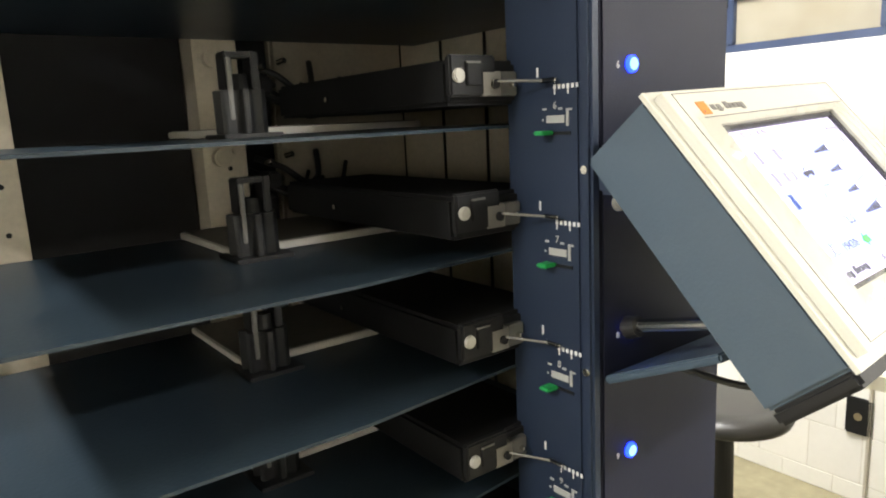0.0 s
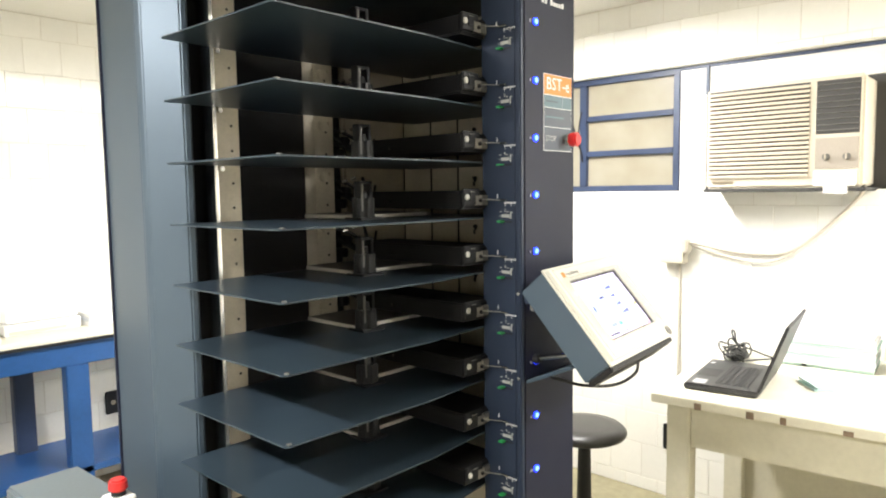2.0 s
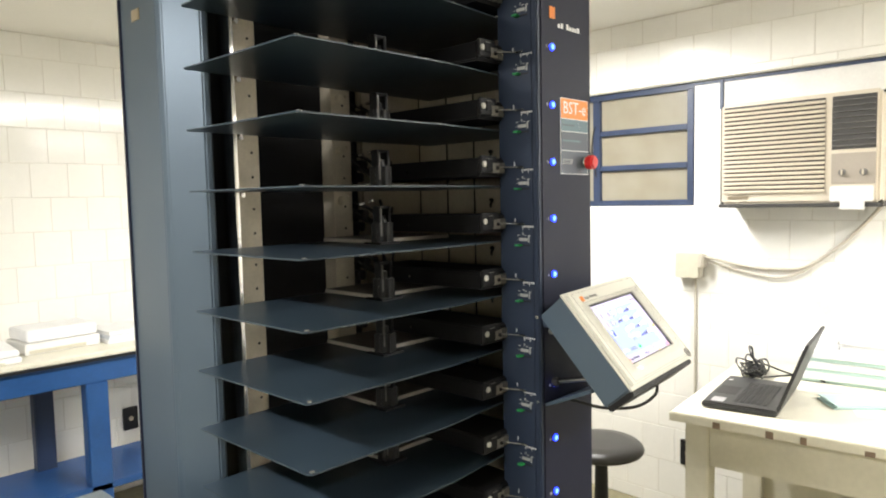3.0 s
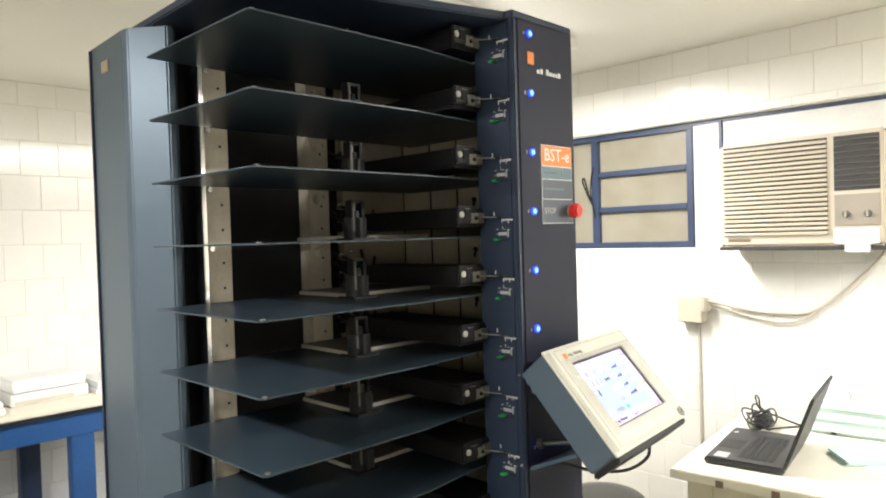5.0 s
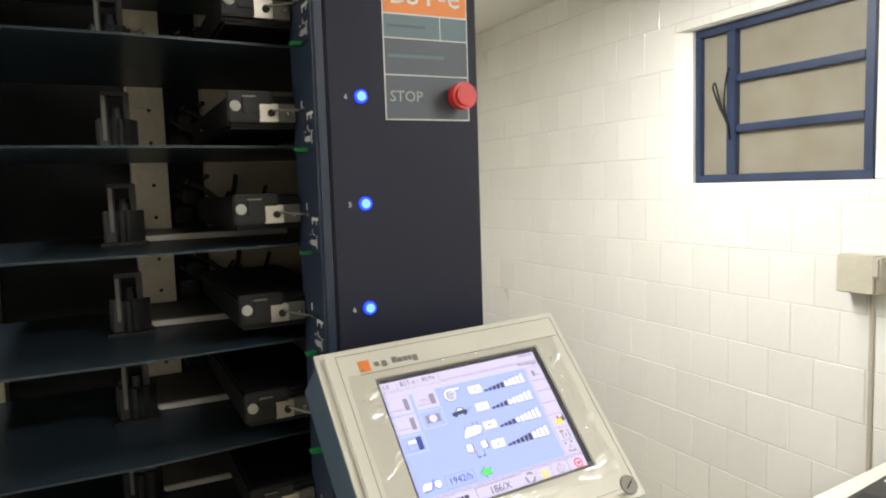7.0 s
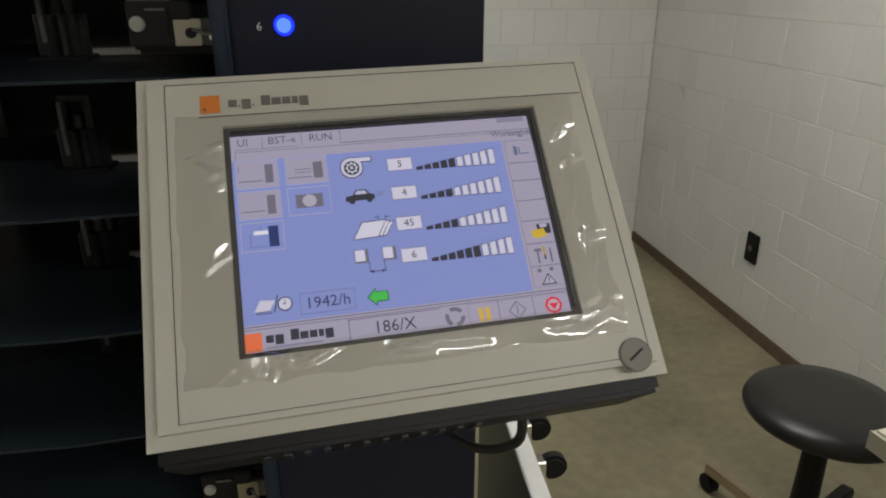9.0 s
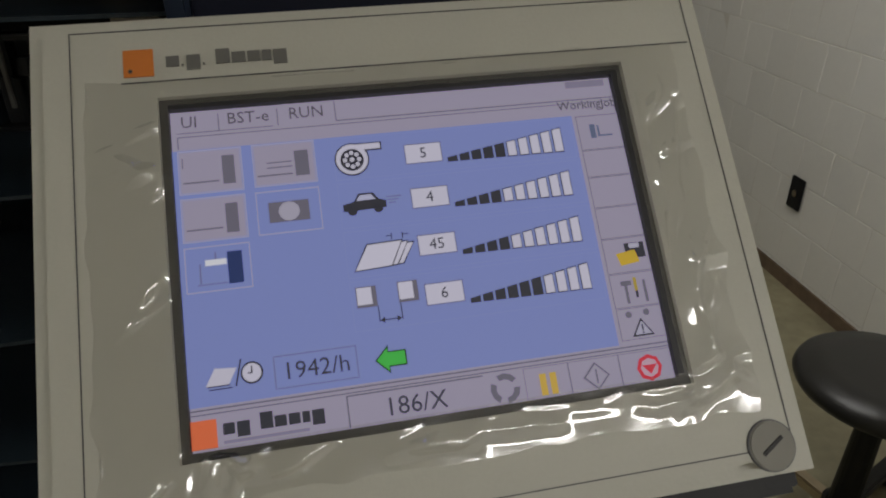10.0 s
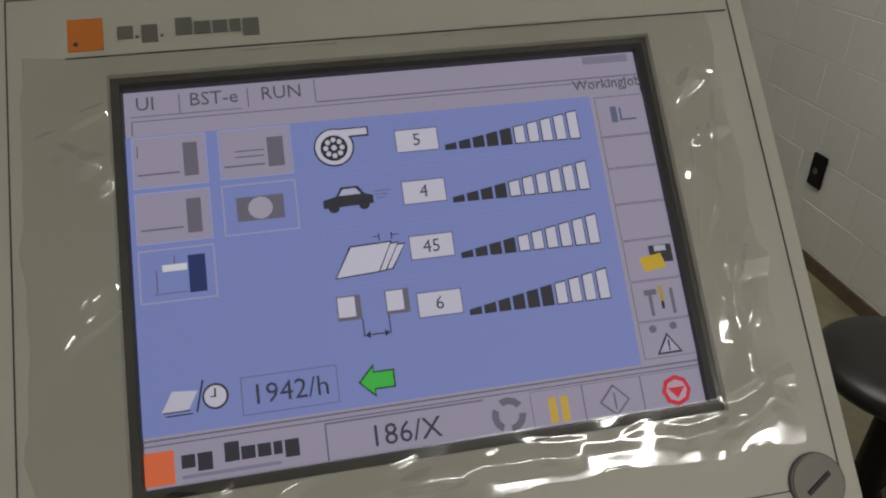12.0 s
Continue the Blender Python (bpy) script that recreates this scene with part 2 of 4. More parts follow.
# ---- room ----
XE, YN = 1.64, 2.60          # inner faces of the window wall and the far wall
XW, YS = -3.4, -3.0
WIN = (-0.42, 1.085, 1.375, 1.912)   # opening of window and air conditioner: y0, y1, z0, z1
tagged(part("floor", box(XW - 0.2, XE + 0.3, YS - 0.2, YN + 0.2, -0.1, 0.0), M_FLOOR), "worn stained olive-grey concrete floor", "floor", kind="structure")
tagged(part("ceiling", box(XW - 0.2, XE + 0.3, YS - 0.2, YN + 0.2, CEIL, CEIL + 0.1), M_PLASTER), "plain off-white plastered ceiling", "ceiling", kind="structure")
wb = box(XE + 0.0036, XE + 0.2, YS, WIN[0], 0, CEIL)
box(XE + 0.0036, XE + 0.2, WIN[1], YN, 0, CEIL, bm=wb)
box(XE + 0.0036, XE + 0.2, WIN[0], WIN[1], 0, WIN[2], bm=wb)
box(XE + 0.0036, XE + 0.2, WIN[0], WIN[1], WIN[3], CEIL, bm=wb)
wall_east = tagged(part("wall_east", wb, M_GROUT), "white glazed tile wall with faint grey joints", "wall", kind="structure")
wall_north = tagged(part("wall_north", box(XW, XE + 0.0034, YN + 0.0036, YN + 0.2, 0, CEIL), M_GROUT), "white glazed tile wall behind the bench", "wall", kind="structure")
tagged(part("wall_west", box(XW - 0.2, XW, YS, YN, 0, CEIL), M_PLASTER), "plain off-white wall", "wall", kind="structure")
tagged(part("wall_south", box(XW, XE + 0.2, YS - 0.2, YS, 0, CEIL), M_PLASTER), "plain off-white wall", "wall", kind="structure")
tagged(part("trim", box(XE - 0.006, XE + 0.002, 0.9, YN, 0.0, 0.05), M_CHIP), "dirty dark skirting line along the tiles", "trim", kind="structure")


# ceiling lamps
def tube_lamp(m):
    lamp = empty("fluorescent_lamp", m)
    part("housing", box(-0.62, 0.62, -0.07, 0.07, -0.045, 0.0, 0.006), M_ACW, lamp)
    for y in (-0.035, 0.035):
        part("tube", cyl((-0.58, y, -0.062), (0.58, y, -0.062), 0.013), M_TUBE, lamp, "lit white tube")
        for x in (-0.6, 0.6):
            part("socket", box(x - 0.012, x + 0.012, y - 0.018, y + 0.018, -0.08, -0.04, 0.003), M_ACW, lamp)
    return tagged(lamp, "lit twin-tube fluorescent lamp fixed under the ceiling", "ceiling lamp", "ceiling lamps")


lamp_a = tube_lamp(pose(0.52, 0.66, CEIL))
copy_thing(lamp_a, pose(-1.9, 0.2, CEIL, 0, 0, 90))
copy_thing(lamp_a, pose(1.0, -1.7, CEIL))

# ---- collating tower ----
PITCH = 0.1272


def led_z(k):
    return 1.505 - PITCH * (k - 4)


tower = empty("collating_tower", pose(0, 0, 0))
TOP = 1.915
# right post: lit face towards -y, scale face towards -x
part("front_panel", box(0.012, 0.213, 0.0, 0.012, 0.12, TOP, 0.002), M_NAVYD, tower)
part("scale_panel", box(0.0, 0.012, 0.016, 0.112, 0.12, TOP - 0.005, 0.002), M_NAVY, tower, "navy panel with printed scales")
part("corner_strip", box(-0.003, 0.011, 0.0, 0.014, 0.12, TOP - 0.003, 0.003), M_NAVY, tower)
part("post_core", box(0.013, 0.21, 0.013, 0.11, 0.02, TOP - 0.004), M_BLACKP, tower)
part("rear_panel", box(0.205, 0.213, 0.112, 0.78, 0.02, TOP - 0.01), M_NAVYD, tower)
part("back_sheet", box(0.165, 0.2, 0.112, 0.54, 0.1, TOP - 0.02), M_STEEL, tower, "bare steel inner sheet")
for y in (0.2, 0.33, 0.43):
    part("back_seam", box(0.1625, 0.1655, y, y + 0.004, 0.1, TOP - 0.02), M_BLACKP, tower)
# left column
part("left_column", prism([(-0.578, 0.775), (-0.582, 0.578), (-0.576, 0.562), (-0.524, 0.492), (-0.510, 0.490), (-0.480, 0.545), (-0.480, 0.775)], 0.02, TOP - 0.005, 0.003), M_COLUMN, tower, "slate-blue painted column")
part("column_seam", box(-0.5825, -0.574, 0.768, 0.7765, 0.02, TOP - 0.01, 0.001), M_NAVYD, tower)
part("column_badge", box(-0.5825, -0.576, 0.66, 0.70, TOP - 0.075, TOP - 0.05, 0.001), M_BRASS, tower)
part("left_side_panel", box(-0.480, 0.2, 0.56, 0.78, 0.02, TOP - 0.01), M_BLACKP, tower)
part("dark_liner", box(-0.392, -0.186, 0.540, 0.558, 0.1, TOP - 0.02), M_BLACKP, tower)
part("edge_strip", box(-0.461, -0.452, 0.486, 0.545, 0.1, TOP - 0.02, 0.002), M_CHROME, tower, "bright folded steel edge")


def rail(x0, x1):
    ob = part("steel_rail", box(x0, x1, 0.497, 0.56, 0.1, TOP - 0.02, 0.001), M_STEEL, tower, "perforated steel rail")
    return ob


rail(-0.451, -0.393)
rail(-0.184, -0.126)
part("inner_sheet", box(-0.06, 0.165, 0.545, 0.558, 0.1, TOP - 0.02), M_STEEL, tower, "bare steel inner sheet")
# black strip puts the darkness of the gap behind the hoses into colour
part("dark_gap_strip", box(-0.125, -0.062, 0.552, 0.559, 0.1, TOP - 0.02), M_BLACKP, tower)
part("channel_post", box(-0.058, -0.012, 0.532, 0.545, 0.1, TOP - 0.02, 0.001), M_STEEL, tower, "perforated steel post")
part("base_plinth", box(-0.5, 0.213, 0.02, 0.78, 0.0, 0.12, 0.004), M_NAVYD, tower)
ROOF = [(-0.548, 0.66), (-0.548, 0.285), (-0.42, 0.135), (-0.27, 0.10), (-0.004, 0.02), (-0.004, 0.0), (0.213, 0.0), (0.213, 0.78), (-0.55, 0.78)]
part("roof", prism(ROOF, TOP - 0.004, TOP + 0.014, 0.003), M_NAVY, tower)

hole = cyl((0, 0.4965, 0), (0, 0.4985, 0), 0.0032, n=10)
part("rail_hole", hole, M_BLACK, tower)
hole_mesh = [o for o in tower.children if o.name.startswith("rail_hole")][0]
hole_mesh.location = (-0.412, 0, led_z(10))
for k in range(1, 11):
    for dz in (-0.02, 0.035):
        for x in (-0.412, -0.150):
            o = hole_mesh.copy()
            scene.collection.objects.link(o)
            o.parent = tower
            o.location = (x, 0, led_z(k) + dz)
bolt = part("bolt", cyl((0, 0.487, 0), (0, 0.500, 0), 0.006, n=12, bevel=0.001), M_CHROME, tower)
bolt.location = (-0.442, 0, led_z(10) + 0.06)
for k in range(1, 10):
    o = bolt.copy()
    scene.collection.objects.link(o)
    o.parent = tower
    o.location = (-0.442, 0, led_z(k) - 0.06)



def arc(c, r, a0, a1, n):
    return [(c[0] + r * math.cos(radians(a0 + (a1 - a0) * i / n)), c[1] + r * math.sin(radians(a0 + (a1 - a0) * i / n))) for i in range(n + 1)]


def station(k):
    """One bin of the tower: tray, pile plate, paper stop, suction head with knob, scale, lamp."""
    z = led_z(k)
    zt = z - 0.052
    st = tower
    part("tray", prism([(-0.557, 0.094), (-0.563, 0.100), (-0.570, 0.482), (-0.565, 0.487), (-0.47, 0.490), (-0.3, 0.495), (0.16, 0.495), (0.16, 0.115), (-0.01, 0.108), (-0.2, 0.09)],
                       zt - 0.0015, zt + 0.0015), M_TRAY, st, "thin dark grey-blue sheet metal tray")
    lip = cyl((-0.552, 0.102, zt + 0.001), (-0.552, 0.102, zt + 0.004), 0.005, n=12)
    part("tray_rivet", lip, M_DULL, st)
    if k >= 3:
        pl = part("pile_plate", box(-0.228, 0.03, 0.305, 0.488, zt + 0.003, zt + 0.011, 0.001), M_PLATE, st, "off-white pile plate")
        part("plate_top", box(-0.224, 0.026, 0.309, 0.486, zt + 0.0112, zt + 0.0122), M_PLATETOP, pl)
    # paper stop
    h = 0.088
    rib = []
    for i in range(28):
        a = 2 * math.pi * i / 28
        rr = 1.0 if i % 4 < 2 else 0.72
        rib.append((-0.206 + 0.024 * rr * math.cos(a) * (1.15 if abs(math.cos(a)) > 0.7 else 1), 0.292 + 0.024 * rr * math.sin(a)))
    part("stop_foot", box(-0.237, -0.175, 0.262, 0.322, zt + 0.0015, zt + 0.006, 0.001), M_STOP, st)
    stop = prism(rib, zt + 0.006, zt + 0.050, 0.0008)
    neck = box(-0.224, -0.216, 0.280, 0.304, zt + 0.050, zt + h, 0.0015)
    box(-0.196, -0.188, 0.280, 0.304, zt + 0.050, zt + h, 0.0015, bm=neck)
    box(-0.224, -0.188, 0.282, 0.302, zt + h - 0.006, zt + h, 0.0015, bm=neck)
    cyl((-0.206, 0.292, zt + 0.048), (-0.206, 0.292, zt + 0.066), 0.012, 0.009, n=16, bm=neck)
    part("stop_neck", neck, M_STOP, st)
    part("guide_bar", box(-0.2235, -0.2185, 0.2765, 0.2805, zt + 0.02, zt + h - 0.006, 0.001), M_DULL, st, "narrow steel guide bar")
    part("paper_stop", stop, M_STOP, st, "ribbed black plastic paper stop")
    # suction head
    head = part("suction_head", box(-0.085, 0.05, 0.10, 0.47, z - 0.030, z + 0.012, 0.004), M_BLACKP, st, "black suction head beam")
    part("head_end", box(-0.086, -0.03, 0.092, 0.101, z - 0.022, z + 0.016, 0.002), M_BLACK, head)
    part("end_plate", box(-0.048, -0.024, 0.0915, 0.102, z - 0.022, z + 0.001, 0.001), M_ENDPLATE, head, "bare steel end plate")
    part("side_plate", box(-0.0235, -0.002, 0.0935, 0.102, z - 0.022, z + 0.001, 0.001), M_DULL, head, "dull steel end plate")
    part("plate_screw", cyl((-0.033, 0.092, z - 0.011), (-0.033, 0.0885, z - 0.011), 0.0046, n=16), M_BLACK, head)
    part("plate_screw", cyl((-0.0105, 0.094, z - 0.011), (-0.0105, 0.087, z - 0.011), 0.003, n=12, bevel=0.0008), M_CHROME, head)
    part("head_lens", cyl((-0.0855, 0.33, z - 0.012), (-0.0885, 0.33, z - 0.012), 0.003, n=10), M_CHROME, head)
    part("knob", cyl((-0.077, 0.102, z - 0.003), (-0.077, 0.0885, z - 0.003), 0.0066, n=24, bevel=0.0012), M_KNOB, head, "round white knob")
    part("bracket", box(-0.068, -0.050, 0.089, 0.093, z - 0.012, z + 0.010, 0.001), M_BLACK, head)
    part("bracket_edge", box(-0.069, -0.052, 0.0885, 0.090, z + 0.008, z + 0.0098), M_DULL, head)
    # adjusting rod along the scale
    zr = z - 0.011
    part("rod", cyl((-0.034, 0.094, zr + 0.003), (-0.007, 0.050, zr), 0.0014, n=10), M_DULL, st)
    part("pointer", cyl((-0.007, 0.056, zr), (-0.007, 0.036, zr), 0.0026, n=12, bevel=0.001), M_CHROME, st)
    ticks = bmesh.new()
    for i in range(6):
        y = 0.045 - 0.0055 * i
        box(-0.0008, 0.0, y - 0.0014, y + 0.0014, zr - 0.008, zr - 0.004, bm=ticks)
        if i in (0, 3):
            box(-0.0008, 0.0, y - 0.0005, y + 0.0005, zr - 0.013, zr - 0.008, bm=ticks)
    box(-0.0008, 0.0, 0.066, 0.068, zr + 0.004, zr + 0.013, bm=ticks)
    tagged(part("scale_marks", ticks, M_WHITE, st), kind="stuff")
    # loading pictogram with the bin number and its green lever
    zp = z - 0.044
    pic = bmesh.new()
    box(-0.0008, 0.0, 0.033, 0.056, zp - 0.006, zp + 0.001, bm=pic)
    box(-0.0008, 0.0, 0.028, 0.031, zp - 0.009, zp + 0.006, bm=pic)
    box(-0.0008, 0.0, 0.024, 0.031, zp + 0.005, zp + 0.007, bm=pic)
    for y in (0.036, 0.056):
        box(-0.0008, 0.0, y, y + 0.005, zp + 0.006, zp + 0.008, bm=pic)
    box(-0.0008, 0.0, 0.06, 0.062, zp - 0.004, zp - 0.002, bm=pic)
    tagged(part("pictogram", pic, M_DIMPRINT, st), kind="stuff")
    num = turned(text_bm(str(k), 0.010), Matrix.Translation((-0.0006, 0.045, zp + 0.010)) @ pose(0, 0, 0, 90, 0, -90))
    part("bin_number", num, M_DIMPRINT, st)
    part("lever_slot", box(-0.001, 0.001, 0.026, 0.056, zp - 0.017, zp - 0.014), M_BLACK, st)
    lever = box(-0.016, 0.0, 0.046, 0.060, zp - 0.017, zp - 0.013, 0.0015)
    part("lever", lever, M_GREEN, st, "green plastic lever")
    # lamp on the front panel
    led = part("status_lamp", cyl((0.053, 0.001, z), (0.053, -0.0035, z), 0.0078, n=24, bevel=0.001), M_LED, st, "lit blue lamp")
    part("lamp_core", cyl((0.053, -0.003, z), (0.053, -0.0042, z), 0.0055, n=20), M_LEDC, led)
    part("lamp_number", turned(text_bm(str(k), 0.009), Matrix.Translation((0.034, -0.0005, z - 0.001)) @ pose(0, 0, 0, 90, 0, 0)), M_WHITE, st)
    hook = tube([(0.1625, 0.271, z + 0.046), (0.160, 0.267, z + 0.040), (0.160, 0.273, z + 0.032), (0.160, 0.271, z + 0.024)], 0.0030, n=6, steps=3)
    cyl((0.165, 0.271, z + 0.044), (0.158, 0.271, z + 0.044), 0.0052, n=10, bm=hook)
    part("latch_hook", hook, M_BLACK, st, "small black latch hook")
    # cables and clamps behind the stop
    cb = tube([(-0.10, 0.53, z + 0.012), (-0.06, 0.49, z - 0.015), (-0.02, 0.505, z - 0.028), (0.03, 0.53, z - 0.01), (0.05, 0.54, z + 0.03)], 0.0035)
    tube([(-0.11, 0.53, z + 0.03), (-0.09, 0.49, z + 0.01), (-0.05, 0.5, z - 0.006), (-0.02, 0.53, z + 0.02)], 0.003, bm=cb)
    tube([(-0.105, 0.52, z + 0.045), (-0.075, 0.495, z + 0.03), (-0.045, 0.49, z + 0.008), (-0.02, 0.50, z + 0.015), (-0.008, 0.525, z + 0.05)], 0.0045, bm=cb)
    tube([(-0.115, 0.50, z + 0.02), (-0.085, 0.485, z - 0.002), (-0.05, 0.485, z - 0.006), (-0.012, 0.5, z + 0.012)], 0.0035, bm=cb)
    part("hose", cb, M_CABLE, st, smooth=True)
    for x, dz in ((-0.098, 0.038), (-0.086, 0.014), (-0.068, 0.046)):
        part("hose_fitting", cyl((x, 0.50, z + dz), (x + 0.006, 0.488, z + dz + 0.003), 0.0042, n=10, bevel=0.001), M_CHROME, st, "small bright hose fitting")
    part("valve_cap", cyl((-0.162, 0.506, z + 0.05), (-0.162, 0.482, z + 0.05), 0.012, n=18, bevel=0.003), M_STEEL, st)
    cl = box(-0.118, -0.09, 0.49, 0.53, z - 0.03, z - 0.006, 0.003)
    box(-0.105, -0.085, 0.48, 0.52, z + 0.004, z + 0.026, 0.003, bm=cl)
    part("clamp", cl, M_BLACK, st)
    part("clamp_screw", cyl((-0.14, 0.506, z + 0.058), (-0.14, 0.49, z + 0.058), 0.005, n=14, bevel=0.002), M_STEEL, st)


for k in range(1, 11):
    station(k)
for z in (1.158, 0.965):
    part("panel_screw", cyl((-0.0025, 0.007, z), (-0.0055, 0.007, z), 0.004, n=14, bevel=0.0008), M_CHROME, tower)

# label, maker's mark and stop button on the lit face
label = part("label_plate", box(0.084, 0.199, -0.0012, 0.0, 1.478, 1.652), M_WHITE, tower, "printed label with an orange heading")


def on_front(bm, x, z, y=-0.0018):
    return turned(bm, Matrix.Translation((x, y, z)) @ pose(0, 0, 0, 90, 0, 0))


part("label_heading", box(0.0855, 0.1975, -0.0018, -0.0012, 1.606, 1.6505), M_ORANGE, label)
part("label_field", box(0.0855, 0.160, -0.0018, -0.0012, 1.577, 1.604), M_LABELA, label)
part("label_field", box(0.1615, 0.1975, -0.0018, -0.0012, 1.577, 1.604), M_LABELA, label)
part("label_field", box(0.0855, 0.1975, -0.0018, -0.0012, 1.533, 1.5755), M_LABELB, label)
part("label_field", box(0.0855, 0.1975, -0.0018, -0.0012, 1.4795, 1.5315), M_LABELB, label)
part("label_title", on_front(text_bm("BST-e", 0.040), 0.1415, 1.629), M_WHITE, label)
part("label_stop_word", on_front(text_bm("STOP", 0.0185), 0.112, 1.506), M_DIMPRINT, label)
part("label_line", box(0.090, 0.165, -0.0022, -0.0018, 1.553, 1.557), M_LABELA, label)
part("label_line", box(0.090, 0.14, -0.0022, -0.0018, 1.589, 1.592), M_LABELB, label)
part("button_collar", cyl((0.178, 0.0, 1.506), (0.178, -0.012, 1.506), 0.0135, n=24, bevel=0.002), M_CHROME, tower)
part("stop_button", cyl((0.178, -0.012, 1.506), (0.178, -0.034, 1.506), 0.0165, n=28, bevel=0.004), M_RED, tower, "red mushroom stop button", smooth=False)
part("maker_square", box(0.045, 0.066, -0.0012, 0.0, 1.822, 1.848), M_ORANGE, tower)
for i, (x, w, h) in enumerate([(0.078, 0.008, 0.008), (0.090, 0.008, 0.011), (0.112, 0.008, 0.013), (0.123, 0.009, 0.008), (0.135, 0.008, 0.008), (0.146, 0.007, 0.008), (0.156, 0.009, 0.011)]):
    part("maker_bar", box(x, x + w, -0.001, 0.0, 1.806, 1.806 + h), M_WHITE, tower)
tagged(tower, "tall navy sheet-metal collating tower with ten open trays", "collator")

# ---- operator terminal on its arm ----
yaw, tilt, lean = radians(1.72), radians(40.9), radians(-2.12)
tu = Vector((math.cos(yaw), math.sin(yaw), 0))
tback = Vector((-math.sin(yaw), math.cos(yaw), 0))
tup = tback * math.sin(tilt) + Vector((0, 0, 1)) * math.cos(tilt)
tu, tup = tu * math.cos(lean) - tup * math.sin(lean), tup * math.cos(lean) + tu * math.sin(lean)
tn = tu.cross(tup)
TM = Matrix(((tu.x, tup.x, tn.x, -0.0416), (tu.y, tup.y, tn.y, -0.0891), (tu.z, tup.z, tn.z, 1.2261), (0, 0, 0, 1)))
term = empty("operator_terminal", TM)
W, H = 0.316, 0.240
SU0, SU1, SV0, SV1 = 0.0565, 0.2630, 0.0460, 0.1930


def rect_ring(x0, x1, y0, y1, hx0, hx1, hy0, hy1, z0, z1):
    """A flat frame with a rectangular opening."""
    b = bmesh.new()
    out = [(x0, y0), (x1, y0), (x1, y1), (x0, y1)]
    inn = [(hx0, hy0), (hx1, hy0), (hx1, hy1), (hx0, hy1)]
    o1, i1 = [b.verts.new((*p, z1)) for p in out], [b.verts.new((*p, z1)) for p in inn]
    o0, i0 = [b.verts.new((*p, z0)) for p in out], [b.verts.new((*p, z0)) for p in inn]
    for k in range(4):
        j = (k + 1) % 4
        b.faces.new((o1[k], o1[j], i1[j], i1[k]))
        b.faces.new((o0[j], o0[k], i0[k], i0[j]))
        b.faces.new((o0[k], o0[j], o1[j], o1[k]))
        b.faces.new((i1[k], i1[j], i0[j], i0[k]))
    bmesh.ops.recalc_face_normals(b, faces=b.faces[:])
    return b


body = prism([(0.003, -0.003), (W - 0.003, -0.003), (W - 0.003, -H + 0.003), (0.003, -H + 0.003)], -0.085, -0.012, 0.003)
part("housing", body, M_SLATE, term, "slate-blue steel housing")
part("underside", box(0.004, W - 0.004, -H - 0.010, -H + 0.0026, -0.083, -0.0135, 0.003), M_BLACK, term, "black plastic underside")
for i in range(12):
    x = 0.06 + 0.012 * i
    part("vent_slot", box(x, x + 0.004, -H - 0.0112, -H - 0.0098, -0.07, -0.035), M_BEZEL, term)
ring = rect_ring(0.0, W, -H, 0.0, SU0 - 0.003, SU1 + 0.003, -SV1 - 0.003, -SV0 + 0.003, -0.012, 0.0)
rim = [e for e in ring.edges if all(abs(v.co.z) < 1e-6 for v in e.verts) and (all(abs(v.co.x) < 1e-6 for v in e.verts) or all(abs(v.co.x - W) < 1e-6 for v in e.verts) or all(abs(v.co.y) < 1e-6 for v in e.verts) or all(abs(v.co.y + H) < 1e-6 for v in e.verts))]
bmesh.ops.bevel(ring, geom=rim, offset=0.008, segments=4, affect="EDGES")
face = part("faceplate", ring, M_FACE, term, "light beige front frame")
part("groove", box(0.0395, W - 0.014, -0.0356, -0.0352, 0.0, 0.0006), M_PRINT, face)
part("overlay_edge", rect_ring(0.019, W - 0.012, -H + 0.012, -0.010, 0.0194, W - 0.0124, -H + 0.0124, -0.0104, 0.0, 0.0004), M_PRINT, face)
part("maker_square", box(0.0408, 0.0532, -0.0328, -0.0200, 0.0002, 0.0008), M_ORANGE, face)
part("maker_dot", cyl((0.0436, -0.0302, 0.0008), (0.0436, -0.0302, 0.0011), 0.0009, n=10), M_PRINT, face)
for x, w, h, d in [(0.0652, 0.0055, 0.0055, 0), (0.0716, 0.001, 0.001, 0), (0.0738, 0.0058, 0.0055, 0.002), (0.0806, 0.001, 0.001, 0), (0.0862, 0.006, 0.0076, 0), (0.0930, 0.006, 0.0055, 0), (0.0998, 0.0055, 0.0055, 0), (0.1062, 0.004, 0.0055, 0), (0.1110, 0.006, 0.0055, 0.002)]:
    part("maker_bar", box(x - 0.0068, x + w - 0.0068, -0.0290 - d, -0.0290 + h * 0.92, 0.0002, 0.0007), M_GREYPRINT, face)
key = part("key_switch", cyl((0.2935, -0.2265, 0.0), (0.2935, -0.2265, 0.0016), 0.0104, n=36, bevel=0.0005), mat("key_disc", (0.20, 0.19, 0.165), 0.5, 0.2), term, "round key switch with a slot")
slot = turned(box(-0.0058, 0.0058, -0.0008, 0.0008, 0.0016, 0.0021), Matrix.Translation((0.2935, -0.2265, 0)) @ pose(0, 0, 0, 0, 0, 32))
part("key_slot", slot, M_BLACK, key)
part("key_rim", cyl((0.2935, -0.2265, 0.0), (0.2935, -0.2265, 0.0009), 0.0109, n=36), M_PRINT, key)
